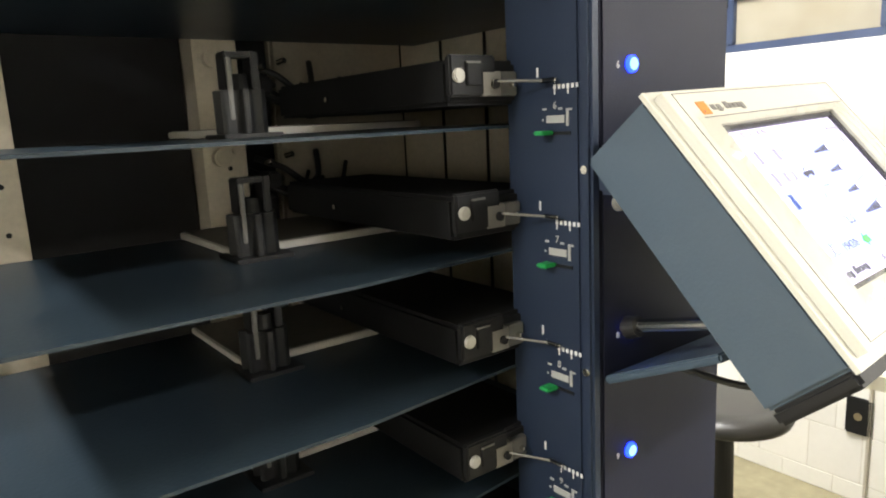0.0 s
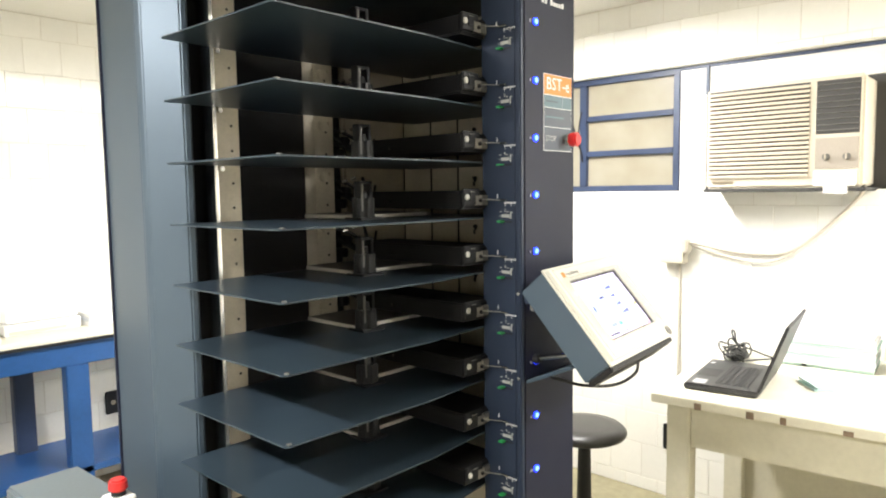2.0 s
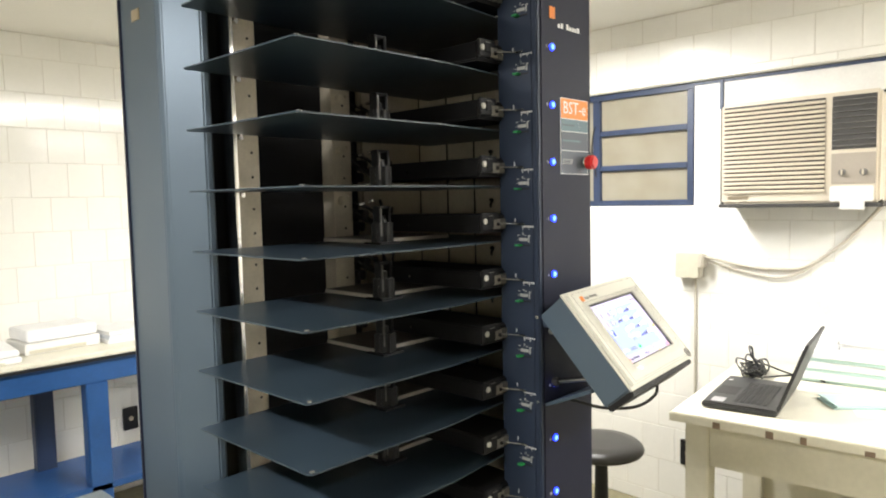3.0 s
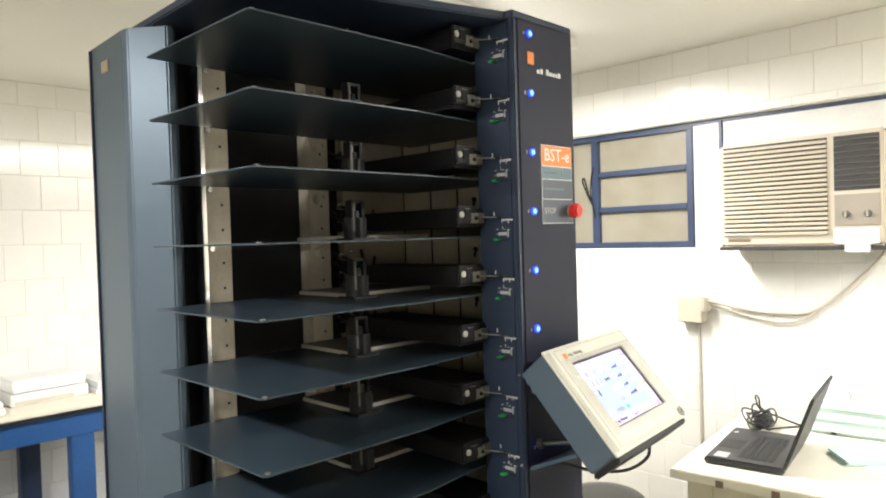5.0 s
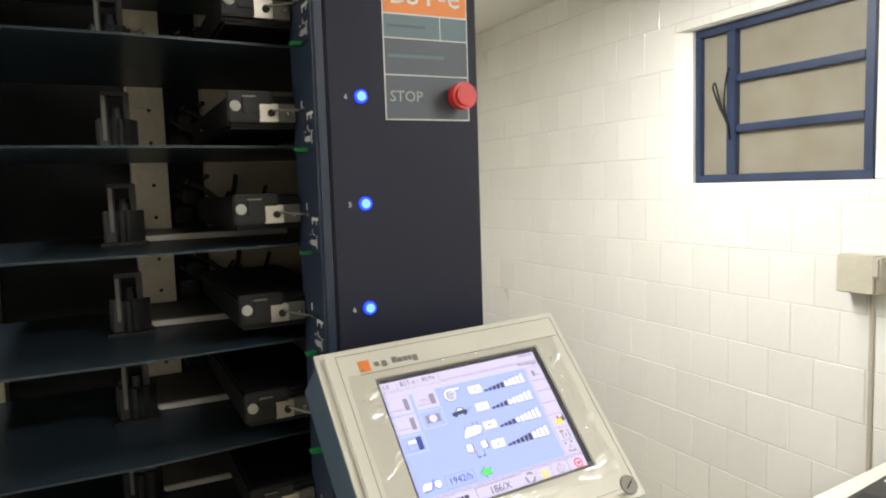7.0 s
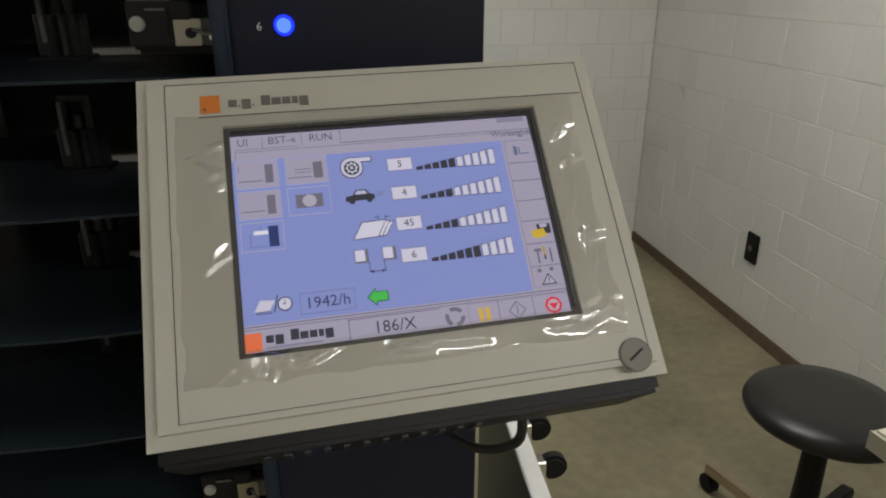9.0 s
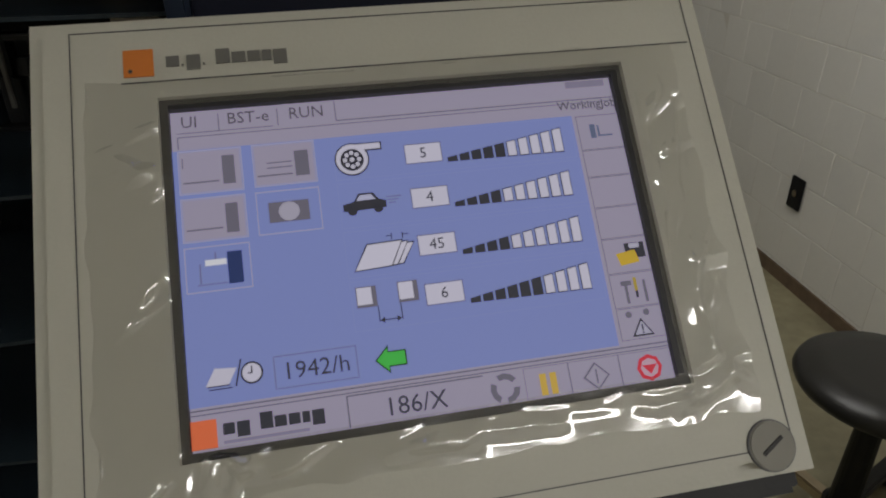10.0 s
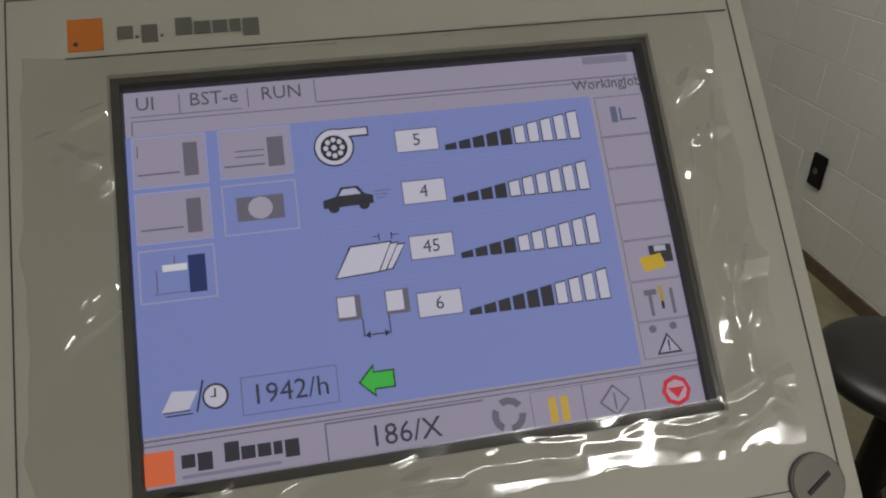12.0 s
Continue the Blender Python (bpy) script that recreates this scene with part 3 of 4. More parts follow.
bez = rect_ring(SU0 - 0.0031, SU1 + 0.0031, -SV1 - 0.0031, -SV0 + 0.0031, SU0 + 0.0005, SU1 - 0.002, -SV1 + 0.0005, -SV0 - 0.0016, -0.011, -0.003)
part("bezel", bez, M_BEZEL, term, "recessed black display bezel")

# display: what it shows is drawn in flat glowing shapes
GL = {}


def lit(color, strength=3.7):
    if (color, strength) not in GL:
        GL[(color, strength)] = glow("display_" + str(len(GL)), color, strength)
    return GL[(color, strength)]


SW, SH = SU1 - SU0, SV1 - SV0
display = part("display", box(SU0, SU1, -SV1, -SV0, -0.0075, -0.0065), lit((0.30, 0.27, 0.36)), term, "lit touch screen with blue work page")


def uv(u, v, z=0.0):
    return (0.0530 + u * 0.2155, -0.0406 - v * 0.1531, -0.0063 + z)


def patch(name, color, rects, z=0.0):
    """Flat glowing rectangles, each a piece of its own."""
    for u0, v0, u1, v1 in rects:
        x0, y1, _ = uv(u0, v0)
        x1, y0, zz = uv(u1, v1, z)
        part(name, box(x0, x1, y0, y1, zz, zz + 0.0002), lit(color), display)


def shape(name, color, polys, z=0.0006):
    for poly in polys:
        zz = -0.0063 + z
        part(name, prism([uv(u, v)[:2] for u, v in poly], zz, zz + 0.0002), lit(color), display)


def words(name, color, items, z=0.0006):
    for body_text, u, v, size in items:
        part(name, text_bm(body_text, size, 0.0001, at=uv(u, v, z)), lit(color), display)


def outline(name, color, rects, t=0.0016, z=0.0004):
    for u0, v0, u1, v1 in rects:
        x0, y1, _ = uv(u0, v0)
        x1, y0, zz = uv(u1, v1, z)
        e = t * SW
        part(name, rect_ring(x0, x1, y0, y1, x0 + e, x1 - e, y0 + e, y1 - e, zz, zz + 0.0002), lit(color), display)


BLUE, LILAC, DARK, GREY, PALE = (0.185, 0.222, 0.475), (0.30, 0.27, 0.36), (0.03, 0.03, 0.04), (0.13, 0.12, 0.16), (0.36, 0.34, 0.45)
patch("work_area", BLUE, [(0.01, 0.165, 0.86, 0.88)], 0.0002)
patch("side_column", LILAC, [(0.865, 0.165, 0.99, 0.882)], 0.0002)
outline("side_button", GREY, [(0.868, 0.17, 0.985, 0.282), (0.868, 0.284, 0.985, 0.37), (0.868, 0.372, 0.985, 0.468), (0.868, 0.47, 0.985, 0.566), (0.868, 0.568, 0.985, 0.673), (0.868, 0.675, 0.985, 0.776), (0.868, 0.778, 0.985, 0.87)], 0.0012)
patch("rule", GREY, [(0.0, 0.886, 1.0, 0.890), (0.0, 0.898, 1.0, 0.901), (0.303, 0.905, 0.306, 0.99), (0.303, 0.905, 0.57, 0.909), (0.35, 0.112, 0.985, 0.115), (0.03, 0.112, 0.22, 0.114), (0.03, 0.124, 0.985, 0.126), (0.03, 0.124, 0.032, 0.16), (0.112, 0.06, 0.114, 0.112), (0.230, 0.06, 0.232, 0.112), (0.349, 0.052, 0.351, 0.112)], 0.0004)
outline("tool_button", PALE, [(0.028, 0.168, 0.152, 0.297), (0.173, 0.168, 0.298, 0.295), (0.028, 0.31, 0.152, 0.436), (0.172, 0.311, 0.298, 0.437), (0.028, 0.451, 0.152, 0.578)])
patch("tool_field", LILAC, [(0.031, 0.172, 0.149, 0.293), (0.176, 0.172, 0.295, 0.291), (0.031, 0.314, 0.149, 0.432)], 0.0004)
patch("tool_block", GREY, [(0.113, 0.19, 0.137, 0.275), (0.256, 0.196, 0.284, 0.272), (0.112, 0.333, 0.136, 0.418), (0.036, 0.262, 0.105, 0.266), (0.18, 0.262, 0.25, 0.266), (0.036, 0.40, 0.105, 0.404), (0.036, 0.19, 0.038, 0.22), (0.20, 0.225, 0.25, 0.228), (0.2, 0.24, 0.25, 0.243), (0.195, 0.345, 0.275, 0.405)], 0.0006)
patch("tool_dark_block", (0.02, 0.035, 0.12), [(0.108, 0.472, 0.136, 0.562)], 0.0006)
patch("tool_mark", GREY, [(0.055, 0.50, 0.057, 0.555), (0.05, 0.557, 0.105, 0.559), (0.085, 0.47, 0.087, 0.49)], 0.0006)
patch("tool_sheet", (0.6, 0.6, 0.65), [(0.066, 0.49, 0.106, 0.506)], 0.0006)
shape("round_icon", (0.34, 0.32, 0.4), [arc((0.235, 0.375), 0.0, 0, 1, 1)[:0] + [(0.235 + 0.021 * math.cos(a * 0.5236), 0.375 + 0.028 * math.sin(a * 0.5236)) for a in range(12)]], 0.0008)
outline("value_frame", GREY, [(0.482, 0.209, 0.561, 0.271), (0.482, 0.346, 0.561, 0.408), (0.482, 0.488, 0.561, 0.55), (0.482, 0.631, 0.561, 0.694), (0.176, 0.775, 0.333, 0.862)], 0.0014)
patch("value_field", (0.50, 0.48, 0.58), [(0.484, 0.212, 0.559, 0.268), (0.484, 0.349, 0.559, 0.405), (0.484, 0.491, 0.559, 0.547), (0.484, 0.634, 0.559, 0.691)], 0.0004)
filled, clear_bars, bar_rims = [], [], []
for (v1, n) in ((0.275, 5), (0.415, 4), (0.559, 4), (0.702, 6)):
    for i in range(10):
        u0 = 0.571 + 0.0262 * i
        h = 0.014 + 0.0068 * i
        tilt_v = 0.0005 * i
        quad = [(u0, v1 + tilt_v), (u0 + 0.0215, v1 + tilt_v), (u0 + 0.0215, v1 + tilt_v - h - 0.005), (u0, v1 + tilt_v - h)]
        if i < n:
            filled.append(quad)
        else:
            bar_rims.append(quad)
            clear_bars.append([(u0 + 0.0018, v1 + tilt_v - 0.0028), (u0 + 0.0197, v1 + tilt_v - 0.0028), (u0 + 0.0197, v1 + tilt_v - h - 0.001), (u0 + 0.0018, v1 + tilt_v - h + 0.003)])
shape("level_bar", DARK, filled + bar_rims, 0.0004)
shape("empty_bar", (0.50, 0.48, 0.58), clear_bars, 0.0007)


def disc(u, v, r, n=20, k=SW / SH):
    return [(u + r * math.cos(2 * math.pi * i / n), v + k * r * math.sin(2 * math.pi * i / n)) for i in range(n)]


shape("fan_rim", DARK, [disc(0.372, 0.239, 0.036), [(0.372, 0.191), (0.436, 0.191), (0.436, 0.216), (0.372, 0.216)]], 0.0004)
shape("fan_field", (0.50, 0.48, 0.58), [disc(0.372, 0.239, 0.033), [(0.374, 0.195), (0.433, 0.195), (0.433, 0.212), (0.374, 0.212)]], 0.0007)
shape("fan_wheel", DARK, [disc(0.372, 0.242, 0.024)], 0.001)
shape("fan_blade", (0.50, 0.48, 0.58), [disc(0.372 + 0.0145 * math.cos(a * 0.7854), 0.242 + 0.021 * math.sin(a * 0.7854), 0.0046, 8) for a in range(8)] + [disc(0.372, 0.242, 0.005, 8)], 0.0013)
shape("car_icon", DARK, [[(0.342, 0.375), (0.365, 0.368), (0.375, 0.345), (0.405, 0.345), (0.416, 0.366), (0.430, 0.372), (0.430, 0.393), (0.342, 0.396)], disc(0.36, 0.395, 0.010, 12), disc(0.413, 0.393, 0.010, 12)], 0.0004)
shape("car_window", (0.40, 0.40, 0.55), [[(0.370, 0.367), (0.378, 0.351), (0.401, 0.351), (0.409, 0.366)]], 0.0007)
patch("speed_line", GREY, [(0.432, 0.362, 0.462, 0.364), (0.434, 0.371, 0.456, 0.373), (0.436, 0.38, 0.45, 0.382)], 0.0004)
for i in range(3):
    o = 0.012 * i
    shape("sheet_rim", DARK, [[(0.348 + o, 0.575 - 0.2 * o), (0.425 + o, 0.570 - 0.2 * o), (0.452 + o, 0.495 + 0.3 * o), (0.378 + o, 0.498 + 0.3 * o)]], 0.0004 + 0.0006 * (2 - i))
    shape("sheet_icon", (0.52, 0.50, 0.6), [[(0.351 + o, 0.572 - 0.2 * o), (0.4235 + o, 0.567 - 0.2 * o), (0.449 + o, 0.499 + 0.3 * o), (0.380 + o, 0.502 + 0.3 * o)]], 0.0006 + 0.0006 * (2 - i))
patch("gap_mark", DARK, [(0.43, 0.472, 0.432, 0.49), (0.452, 0.472, 0.454, 0.49), (0.42, 0.478, 0.43, 0.480), (0.454, 0.478, 0.466, 0.480), (0.385, 0.675, 0.387, 0.72), (0.43, 0.672, 0.432, 0.72), (0.388, 0.715, 0.429, 0.718)], 0.0004)
shape("gap_arrow", DARK, [[(0.387, 0.7165), (0.396, 0.708), (0.396, 0.725)], [(0.430, 0.7165), (0.421, 0.708), (0.421, 0.725)]], 0.0004)
patch("cube_rim", GREY, [(0.345, 0.617, 0.386, 0.676), (0.428, 0.615, 0.469, 0.674)], 0.0004)
patch("cube_face", (0.52, 0.50, 0.6), [(0.347, 0.62, 0.376, 0.668), (0.430, 0.618, 0.459, 0.666)], 0.0007)
outline("row_line", (0.20, 0.235, 0.5), [(0.335, 0.17, 0.855, 0.30), (0.335, 0.31, 0.855, 0.445), (0.335, 0.455, 0.855, 0.59), (0.335, 0.6, 0.855, 0.74)], 0.0012, 0.0003)
shape("pile_icon", (0.48, 0.46, 0.55), [[(0.05, 0.83), (0.092, 0.83), (0.108, 0.79), (0.068, 0.785)]], 0.0006)
patch("pile_line", DARK, [(0.052, 0.83, 0.094, 0.833), (0.056, 0.838, 0.098, 0.841)], 0.0004)
shape("slash", DARK, [[(0.103, 0.838), (0.106, 0.838), (0.118, 0.768), (0.115, 0.768)]], 0.0004)
shape("clock_rim", DARK, [disc(0.135, 0.808, 0.021)], 0.0004)
shape("clock_face", (0.50, 0.48, 0.58), [disc(0.135, 0.808, 0.0175)], 0.0007)
patch("clock_hand", DARK, [(0.134, 0.79, 0.1365, 0.81), (0.128, 0.807, 0.136, 0.810)], 0.001)
patch("rate_field", BLUE, [(0.178, 0.779, 0.331, 0.858)], 0.0003)
shape("green_arrow_rim", (0.02, 0.06, 0.02), [[(0.366, 0.825), (0.394, 0.785), (0.394, 0.803), (0.428, 0.803), (0.428, 0.846), (0.394, 0.846), (0.394, 0.864)]], 0.0004)
shape("green_arrow", (0.05, 0.42, 0.06), [[(0.370, 0.825), (0.392, 0.794), (0.392, 0.807), (0.425, 0.807), (0.425, 0.842), (0.392, 0.842), (0.392, 0.856)]], 0.0007)
shape("maker_square", (0.62, 0.13, 0.05), [[(0.018, 0.913), (0.064, 0.913), (0.064, 0.986), (0.018, 0.986)]], 0.0004)
patch("maker_bar", DARK, [(0.075, 0.928, 0.096, 0.957), (0.100, 0.928, 0.123, 0.967), (0.142, 0.914, 0.165, 0.957), (0.168, 0.928, 0.19, 0.957), (0.194, 0.928, 0.215, 0.957), (0.219, 0.928, 0.233, 0.957), (0.237, 0.928, 0.26, 0.967)], 0.0004)
patch("small_bar", (0.2, 0.18, 0.25), [(0.075, 0.972, 0.23, 0.980), (0.86, 0.052, 0.95, 0.073)], 0.0004)
words("tab_word", (0.09, 0.08, 0.10), [("UI", 0.055, 0.082, 0.0076), ("BST-e", 0.172, 0.080, 0.0076), ("RUN", 0.290, 0.080, 0.0076), ("WorkingJob", 0.900, 0.133, 0.0060)])
words("value", (0.06, 0.06, 0.08), [("5", 0.521, 0.241, 0.0070), ("4", 0.521, 0.378, 0.0070), ("45", 0.521, 0.520, 0.0070), ("6", 0.521, 0.663, 0.0070)], 0.0008)
words("reading", (0.04, 0.04, 0.06), [("1942/h", 0.255, 0.820, 0.0100), ("186/X", 0.434, 0.953, 0.0106)], 0.0008)
rec = []
for a in (0, 1, 2):
    c = a * 2.094
    rec.append([(0.611 + 0.030 * math.cos(c + d) * (1 if j < 4 else 0.6), 0.950 + 0.042 * math.sin(c + d) * (1 if j < 4 else 0.6)) for j, d in enumerate((0.0, 0.5, 1.0, 1.5, 1.5, 1.0, 0.5, 0.0))])
shape("recycle_icon", GREY, rec, 0.0006)
outline("bottom_button", GREY, [(0.652, 0.905, 0.745, 0.995), (0.745, 0.905, 0.852, 0.995), (0.852, 0.905, 0.985, 0.995)], 0.001)
patch("pause_icon", (0.5, 0.33, 0.06), [(0.682, 0.925, 0.696, 0.985), (0.703, 0.925, 0.717, 0.985)], 0.0006)
shape("start_rim", GREY, [[(0.772, 0.955), (0.8, 0.915), (0.828, 0.955), (0.8, 0.993)]], 0.0004)
shape("start_icon", LILAC, [[(0.777, 0.955), (0.8, 0.922), (0.823, 0.955), (0.8, 0.986)]], 0.0006)
patch("start_mark", GREY, [(0.7985, 0.935, 0.8015, 0.975)], 0.0008)
shape("stop_rim", (0.5, 0.03, 0.05), [disc(0.914, 0.953, 0.027, 8)], 0.0004)
shape("stop_icon", (0.45, 0.30, 0.38), [disc(0.914, 0.953, 0.019, 8)], 0.0006)
shape("stop_mark", (0.5, 0.03, 0.05), [[(0.898, 0.945), (0.930, 0.945), (0.914, 0.972)]], 0.0008)
patch("tower_icon", (0.10, 0.12, 0.2), [(0.895, 0.2, 0.907, 0.245), (0.911, 0.236, 0.944, 0.241), (0.912, 0.205, 0.916, 0.236)], 0.0006)
shape("folder_icon", (0.5, 0.33, 0.03), [[(0.893, 0.615), (0.935, 0.608), (0.942, 0.645), (0.9, 0.652)]], 0.0008)
patch("disk_icon", DARK, [(0.915, 0.586, 0.958, 0.632)], 0.0006)
patch("disk_slot", (0.4, 0.38, 0.48), [(0.925, 0.588, 0.947, 0.602)], 0.0008)
patch("tool_handle", GREY, [(0.897, 0.705, 0.903, 0.765), (0.89, 0.698, 0.913, 0.712), (0.938, 0.70, 0.944, 0.765)], 0.0006)
patch("tool_grip", (0.35, 0.25, 0.05), [(0.918, 0.69, 0.925, 0.73)], 0.0006)
patch("tool_blade", DARK, [(0.919, 0.73, 0.924, 0.75)], 0.0006)
shape("warning_rim", DARK, [[(0.893, 0.862), (0.941, 0.862), (0.917, 0.81)]], 0.0004)
shape("warning_field", PALE, [[(0.899, 0.857), (0.935, 0.857), (0.917, 0.819)]], 0.0006)
patch("warning_mark", DARK, [(0.9155, 0.828, 0.9185, 0.846), (0.9155, 0.849, 0.9185, 0.854)], 0.0008)
shape("warning_lamp", GREY, [disc(0.893, 0.797, 0.007, 10), disc(0.932, 0.795, 0.007, 10)], 0.0006)


# crinkled clear film stretched over the display
def film():
    b = bmesh.new()
    rng = random.Random(4)
    nx, ny = 220, 150
    x0, x1, y0, y1 = 0.024, 0.292, -0.211, -0.036
    creases = []
    # (how many, span in x, span in y, main direction in degrees, height)
    for n, xa, xb, ya, yb, deg, h in ((26, 0.06, 0.27, -0.204, -0.191, 4, 0.0011), (26, 0.264, 0.284, -0.19, -0.05, 75, 0.0022), (6, 0.255, 0.285, -0.206, -0.187, 30, 0.0014),
                                      (6, 0.045, 0.085, -0.21, -0.192, 60, 0.002), (9, 0.036, 0.056, -0.14, -0.05, 40, 0.0014), (3, 0.18, 0.27, -0.043, -0.037, 4, 0.0008)):
        for _ in range(n):
            a = radians(deg + rng.uniform(-28, 28))
            creases.append((rng.uniform(xa, xb), rng.uniform(ya, yb), math.cos(a), math.sin(a), rng.uniform(0.007, 0.022), rng.uniform(0.0018, 0.0042), h * rng.uniform(0.4, 1.2)))
    # a few broad folds where the film stands off the frame
    for cx, cy, deg, ln, wd, h in ((0.284, -0.066, 12, 0.015, 0.0055, 0.0030), (0.283, -0.088, 14, 0.013, 0.004, 0.0022), (0.287, -0.142, 8, 0.016, 0.006, 0.0030), (0.040, -0.074, -30, 0.014, 0.006, 0.0030),
                                   (0.046, -0.079, 35, 0.009, 0.004, 0.0022), (0.066, -0.200, 70, 0.012, 0.006, 0.0034), (0.075, -0.199, -40, 0.010, 0.004, 0.0026), (0.150, -0.203, 4, 0.022, 0.005, 0.0026),
                                   (0.185, -0.202, -3, 0.024, 0.005, 0.0026), (0.273, -0.198, 25, 0.016, 0.006, 0.0032), (0.286, -0.196, -35, 0.012, 0.005, 0.0028)):
        a = radians(deg)
        creases.append((cx, cy, math.cos(a), math.sin(a), ln, wd, h))
    grid = []
    for j in range(ny + 1):
        row = []
        for i in range(nx + 1):
            x, y = x0 + (x1 - x0) * i / nx, y0 + (y1 - y0) * j / ny
            ox, oy = max(SU0 - x, x - SU1, 0.0), max(-SV1 - y, y + SV0, 0.0)
            out = math.hypot(ox, oy)
            z = 0.0
            if out > 0:
                for cx, cy, dx, dy, ln, wd, h in creases:
                    s, q = (x - cx) * dx + (y - cy) * dy, abs((y - cy) * dx - (x - cx) * dy)
                    if abs(s) < ln and q < wd:
                        z += h * (1 - q / wd) * (1 - (s / ln) ** 2)
                z += 0.0005 * noise.noise(Vector((x * 45, y * 45, 3.1)))
                z *= min(1.0, out / 0.003)
            if i in (0, nx):
                x += 0.004 * noise.noise(Vector((x * 40, y * 60, 9)))
            if j in (0, ny):
                y += 0.003 * noise.noise(Vector((x * 60, y * 40, 19)))
            row.append(b.verts.new((x, y, 0.0014 + max(z, -0.0008))))
        grid.append(row)
    for j in range(ny):
        for i in range(nx):
            c = (grid[j][i].co + grid[j + 1][i + 1].co) / 2
            if SU0 + 0.002 < c.x < SU1 - 0.002 and -SV1 + 0.002 < c.y < -SV0 - 0.002:
                continue
            b.faces.new((grid[j][i], grid[j][i + 1], grid[j + 1][i + 1], grid[j + 1][i]))
    loose = [v for v in b.verts if not v.link_faces]
    bmesh.ops.delete(b, geom=loose, context="VERTS")
    return b


part("protective_film", film(), M_FILM, term, "crinkled clear protective film", smooth=True)
tagged(term, "beige touch-screen terminal under crinkled clear film on the tower", "control terminal")

# arm and lever that carry the terminal
arm = empty("terminal_bracket", pose(0, 0, 0))
part("hinge_block", box(0.004, 0.05, -0.055, 0.0, 1.135, 1.165, 0.004), M_NAVY, arm)
part("pivot_screw", cyl((0.006, -0.03, 1.13), (-0.004, -0.03, 1.13), 0.007, n=16, bevel=0.001), M_CHROME, arm)
part("lower_plate", turned(box(0.0, 0.19, -0.13, 0.0, -0.004, 0.004, 0.002), Matrix.Translation((0.012, -0.002, 0.955)) @ pose(0, 0, 0, -24, 0, 0)), M_SLATE, arm)
part("clamp_rod", cyl((0.03, -0.02, 1.01), (0.03, -0.125, 1.035), 0.006, n=14), M_CHROME, arm)
part("ball_handle", cyl((0.03, -0.012, 1.006), (0.03, -0.032, 1.012), 0.012, 0.009, n=20, bevel=0.004), M_BLACK, arm)
part("clamp_lug", box(0.015, 0.05, -0.15, -0.115, 1.015, 1.05, 0.004), M_BLACK, arm)
tagged(arm, "steel swivel bracket with clamp lever below the terminal", "bracket")
lead = part("terminal_cable", tube([(0.205, -0.175, 1.005), (0.205, -0.172, 0.968), (0.18, -0.135, 0.938), (0.15, -0.07, 0.930), (0.125, -0.02, 0.940), (0.118, 0.002, 0.944)], 0.0038), M_CABLE, smooth=True)
tagged(lead, "black cable from the terminal into the tower", "cable")

# ---- window and air conditioner in the tiled wall ----
XF = 1.70
win = empty("window_1", pose(XF, 0, 0))


def bar_y(y0, y1, z0, z1, d=0.022):
    return box(-d, d, y0, y1, z0, z1, 0.003)


part("window_frame", bar_y(0.385, 1.024, 1.378, 1.404), M_FRAME, win)
part("window_frame", bar_y(0.385, 1.024, 1.880, 1.908), M_FRAME, win)
part("window_frame", bar_y(0.998, 1.024, 1.404, 1.880), M_FRAME, win)
part("window_frame", bar_y(0.385, 0.415, 1.404, 1.880, 0.026), M_FRAME, win)
part("window_post", bar_y(0.848, 0.885, 1.404, 1.880, 0.026), M_FRAME, win)
for z in (1.556, 1.722):
    part("glazing_bar", bar_y(0.415, 0.848, z - 0.013, z + 0.013), M_FRAME, win)
for z0, z1 in ((1.404, 1.543), (1.569, 1.709), (1.735, 1.880)):
    part("pane", box(-0.003, 0.003, 0.413, 0.85, z0 - 0.002, z1 + 0.002), M_FROST, win, "frosted glass pane")
part("pane", box(-0.003, 0.003, 0.883, 1.000, 1.402, 1.882), M_FROST, win, "frosted glass pane")
hd = tube([(-0.03, 0.866, 1.52), (-0.036, 0.872, 1.575), (-0.042, 0.895, 1.625), (-0.046, 0.914, 1.675), (-0.046, 0.922, 1.70), (-0.046, 0.914, 1.712), (-0.046, 0.906, 1.69), (-0.042, 0.892, 1.635), (-0.036, 0.876, 1.585)], 0.0036)
tube([(-0.034, 0.878, 1.59), (-0.036, 0.884, 1.65), (-0.034, 0.878, 1.72), (-0.03, 0.87, 1.76)], 0.0034, bm=hd)
part("window_handle", hd, M_BLACK, win, "bent black iron stay", smooth=True)
tagged(win, "blue steel window with frosted panes set deep in the wall", "window", kind="structure")
fill = empty("window_infill", pose(XF, 0, 0))
part("infill_board", box(-0.02, 0.02, 0.27, 0.385, 1.377, 1.908, 0.002), M_ACW, fill)
part("infill_board", box(-0.02, 0.02, -0.415, 0.27, 1.79, 1.908, 0.002), M_ACW, fill)
# near-black sheet stands in for the shade in the gap round the unit
part("infill_board", box(-0.018, 0.018, -0.415, 0.27, 1.377, 1.788, 0.002), M_ACD, fill)
part("infill_post", box(-0.03, 0.03, 0.258, 0.272, 1.78, 1.906, 0.002), M_FRAME, fill)
part("infill_edge", box(-0.024, -0.0205, -0.41, 0.385, 1.892, 1.906), M_FRAME, fill)
tagged(fill, "white painted boards round the air conditioner, dark sheet as the shaded gap", "panel", kind="structure")

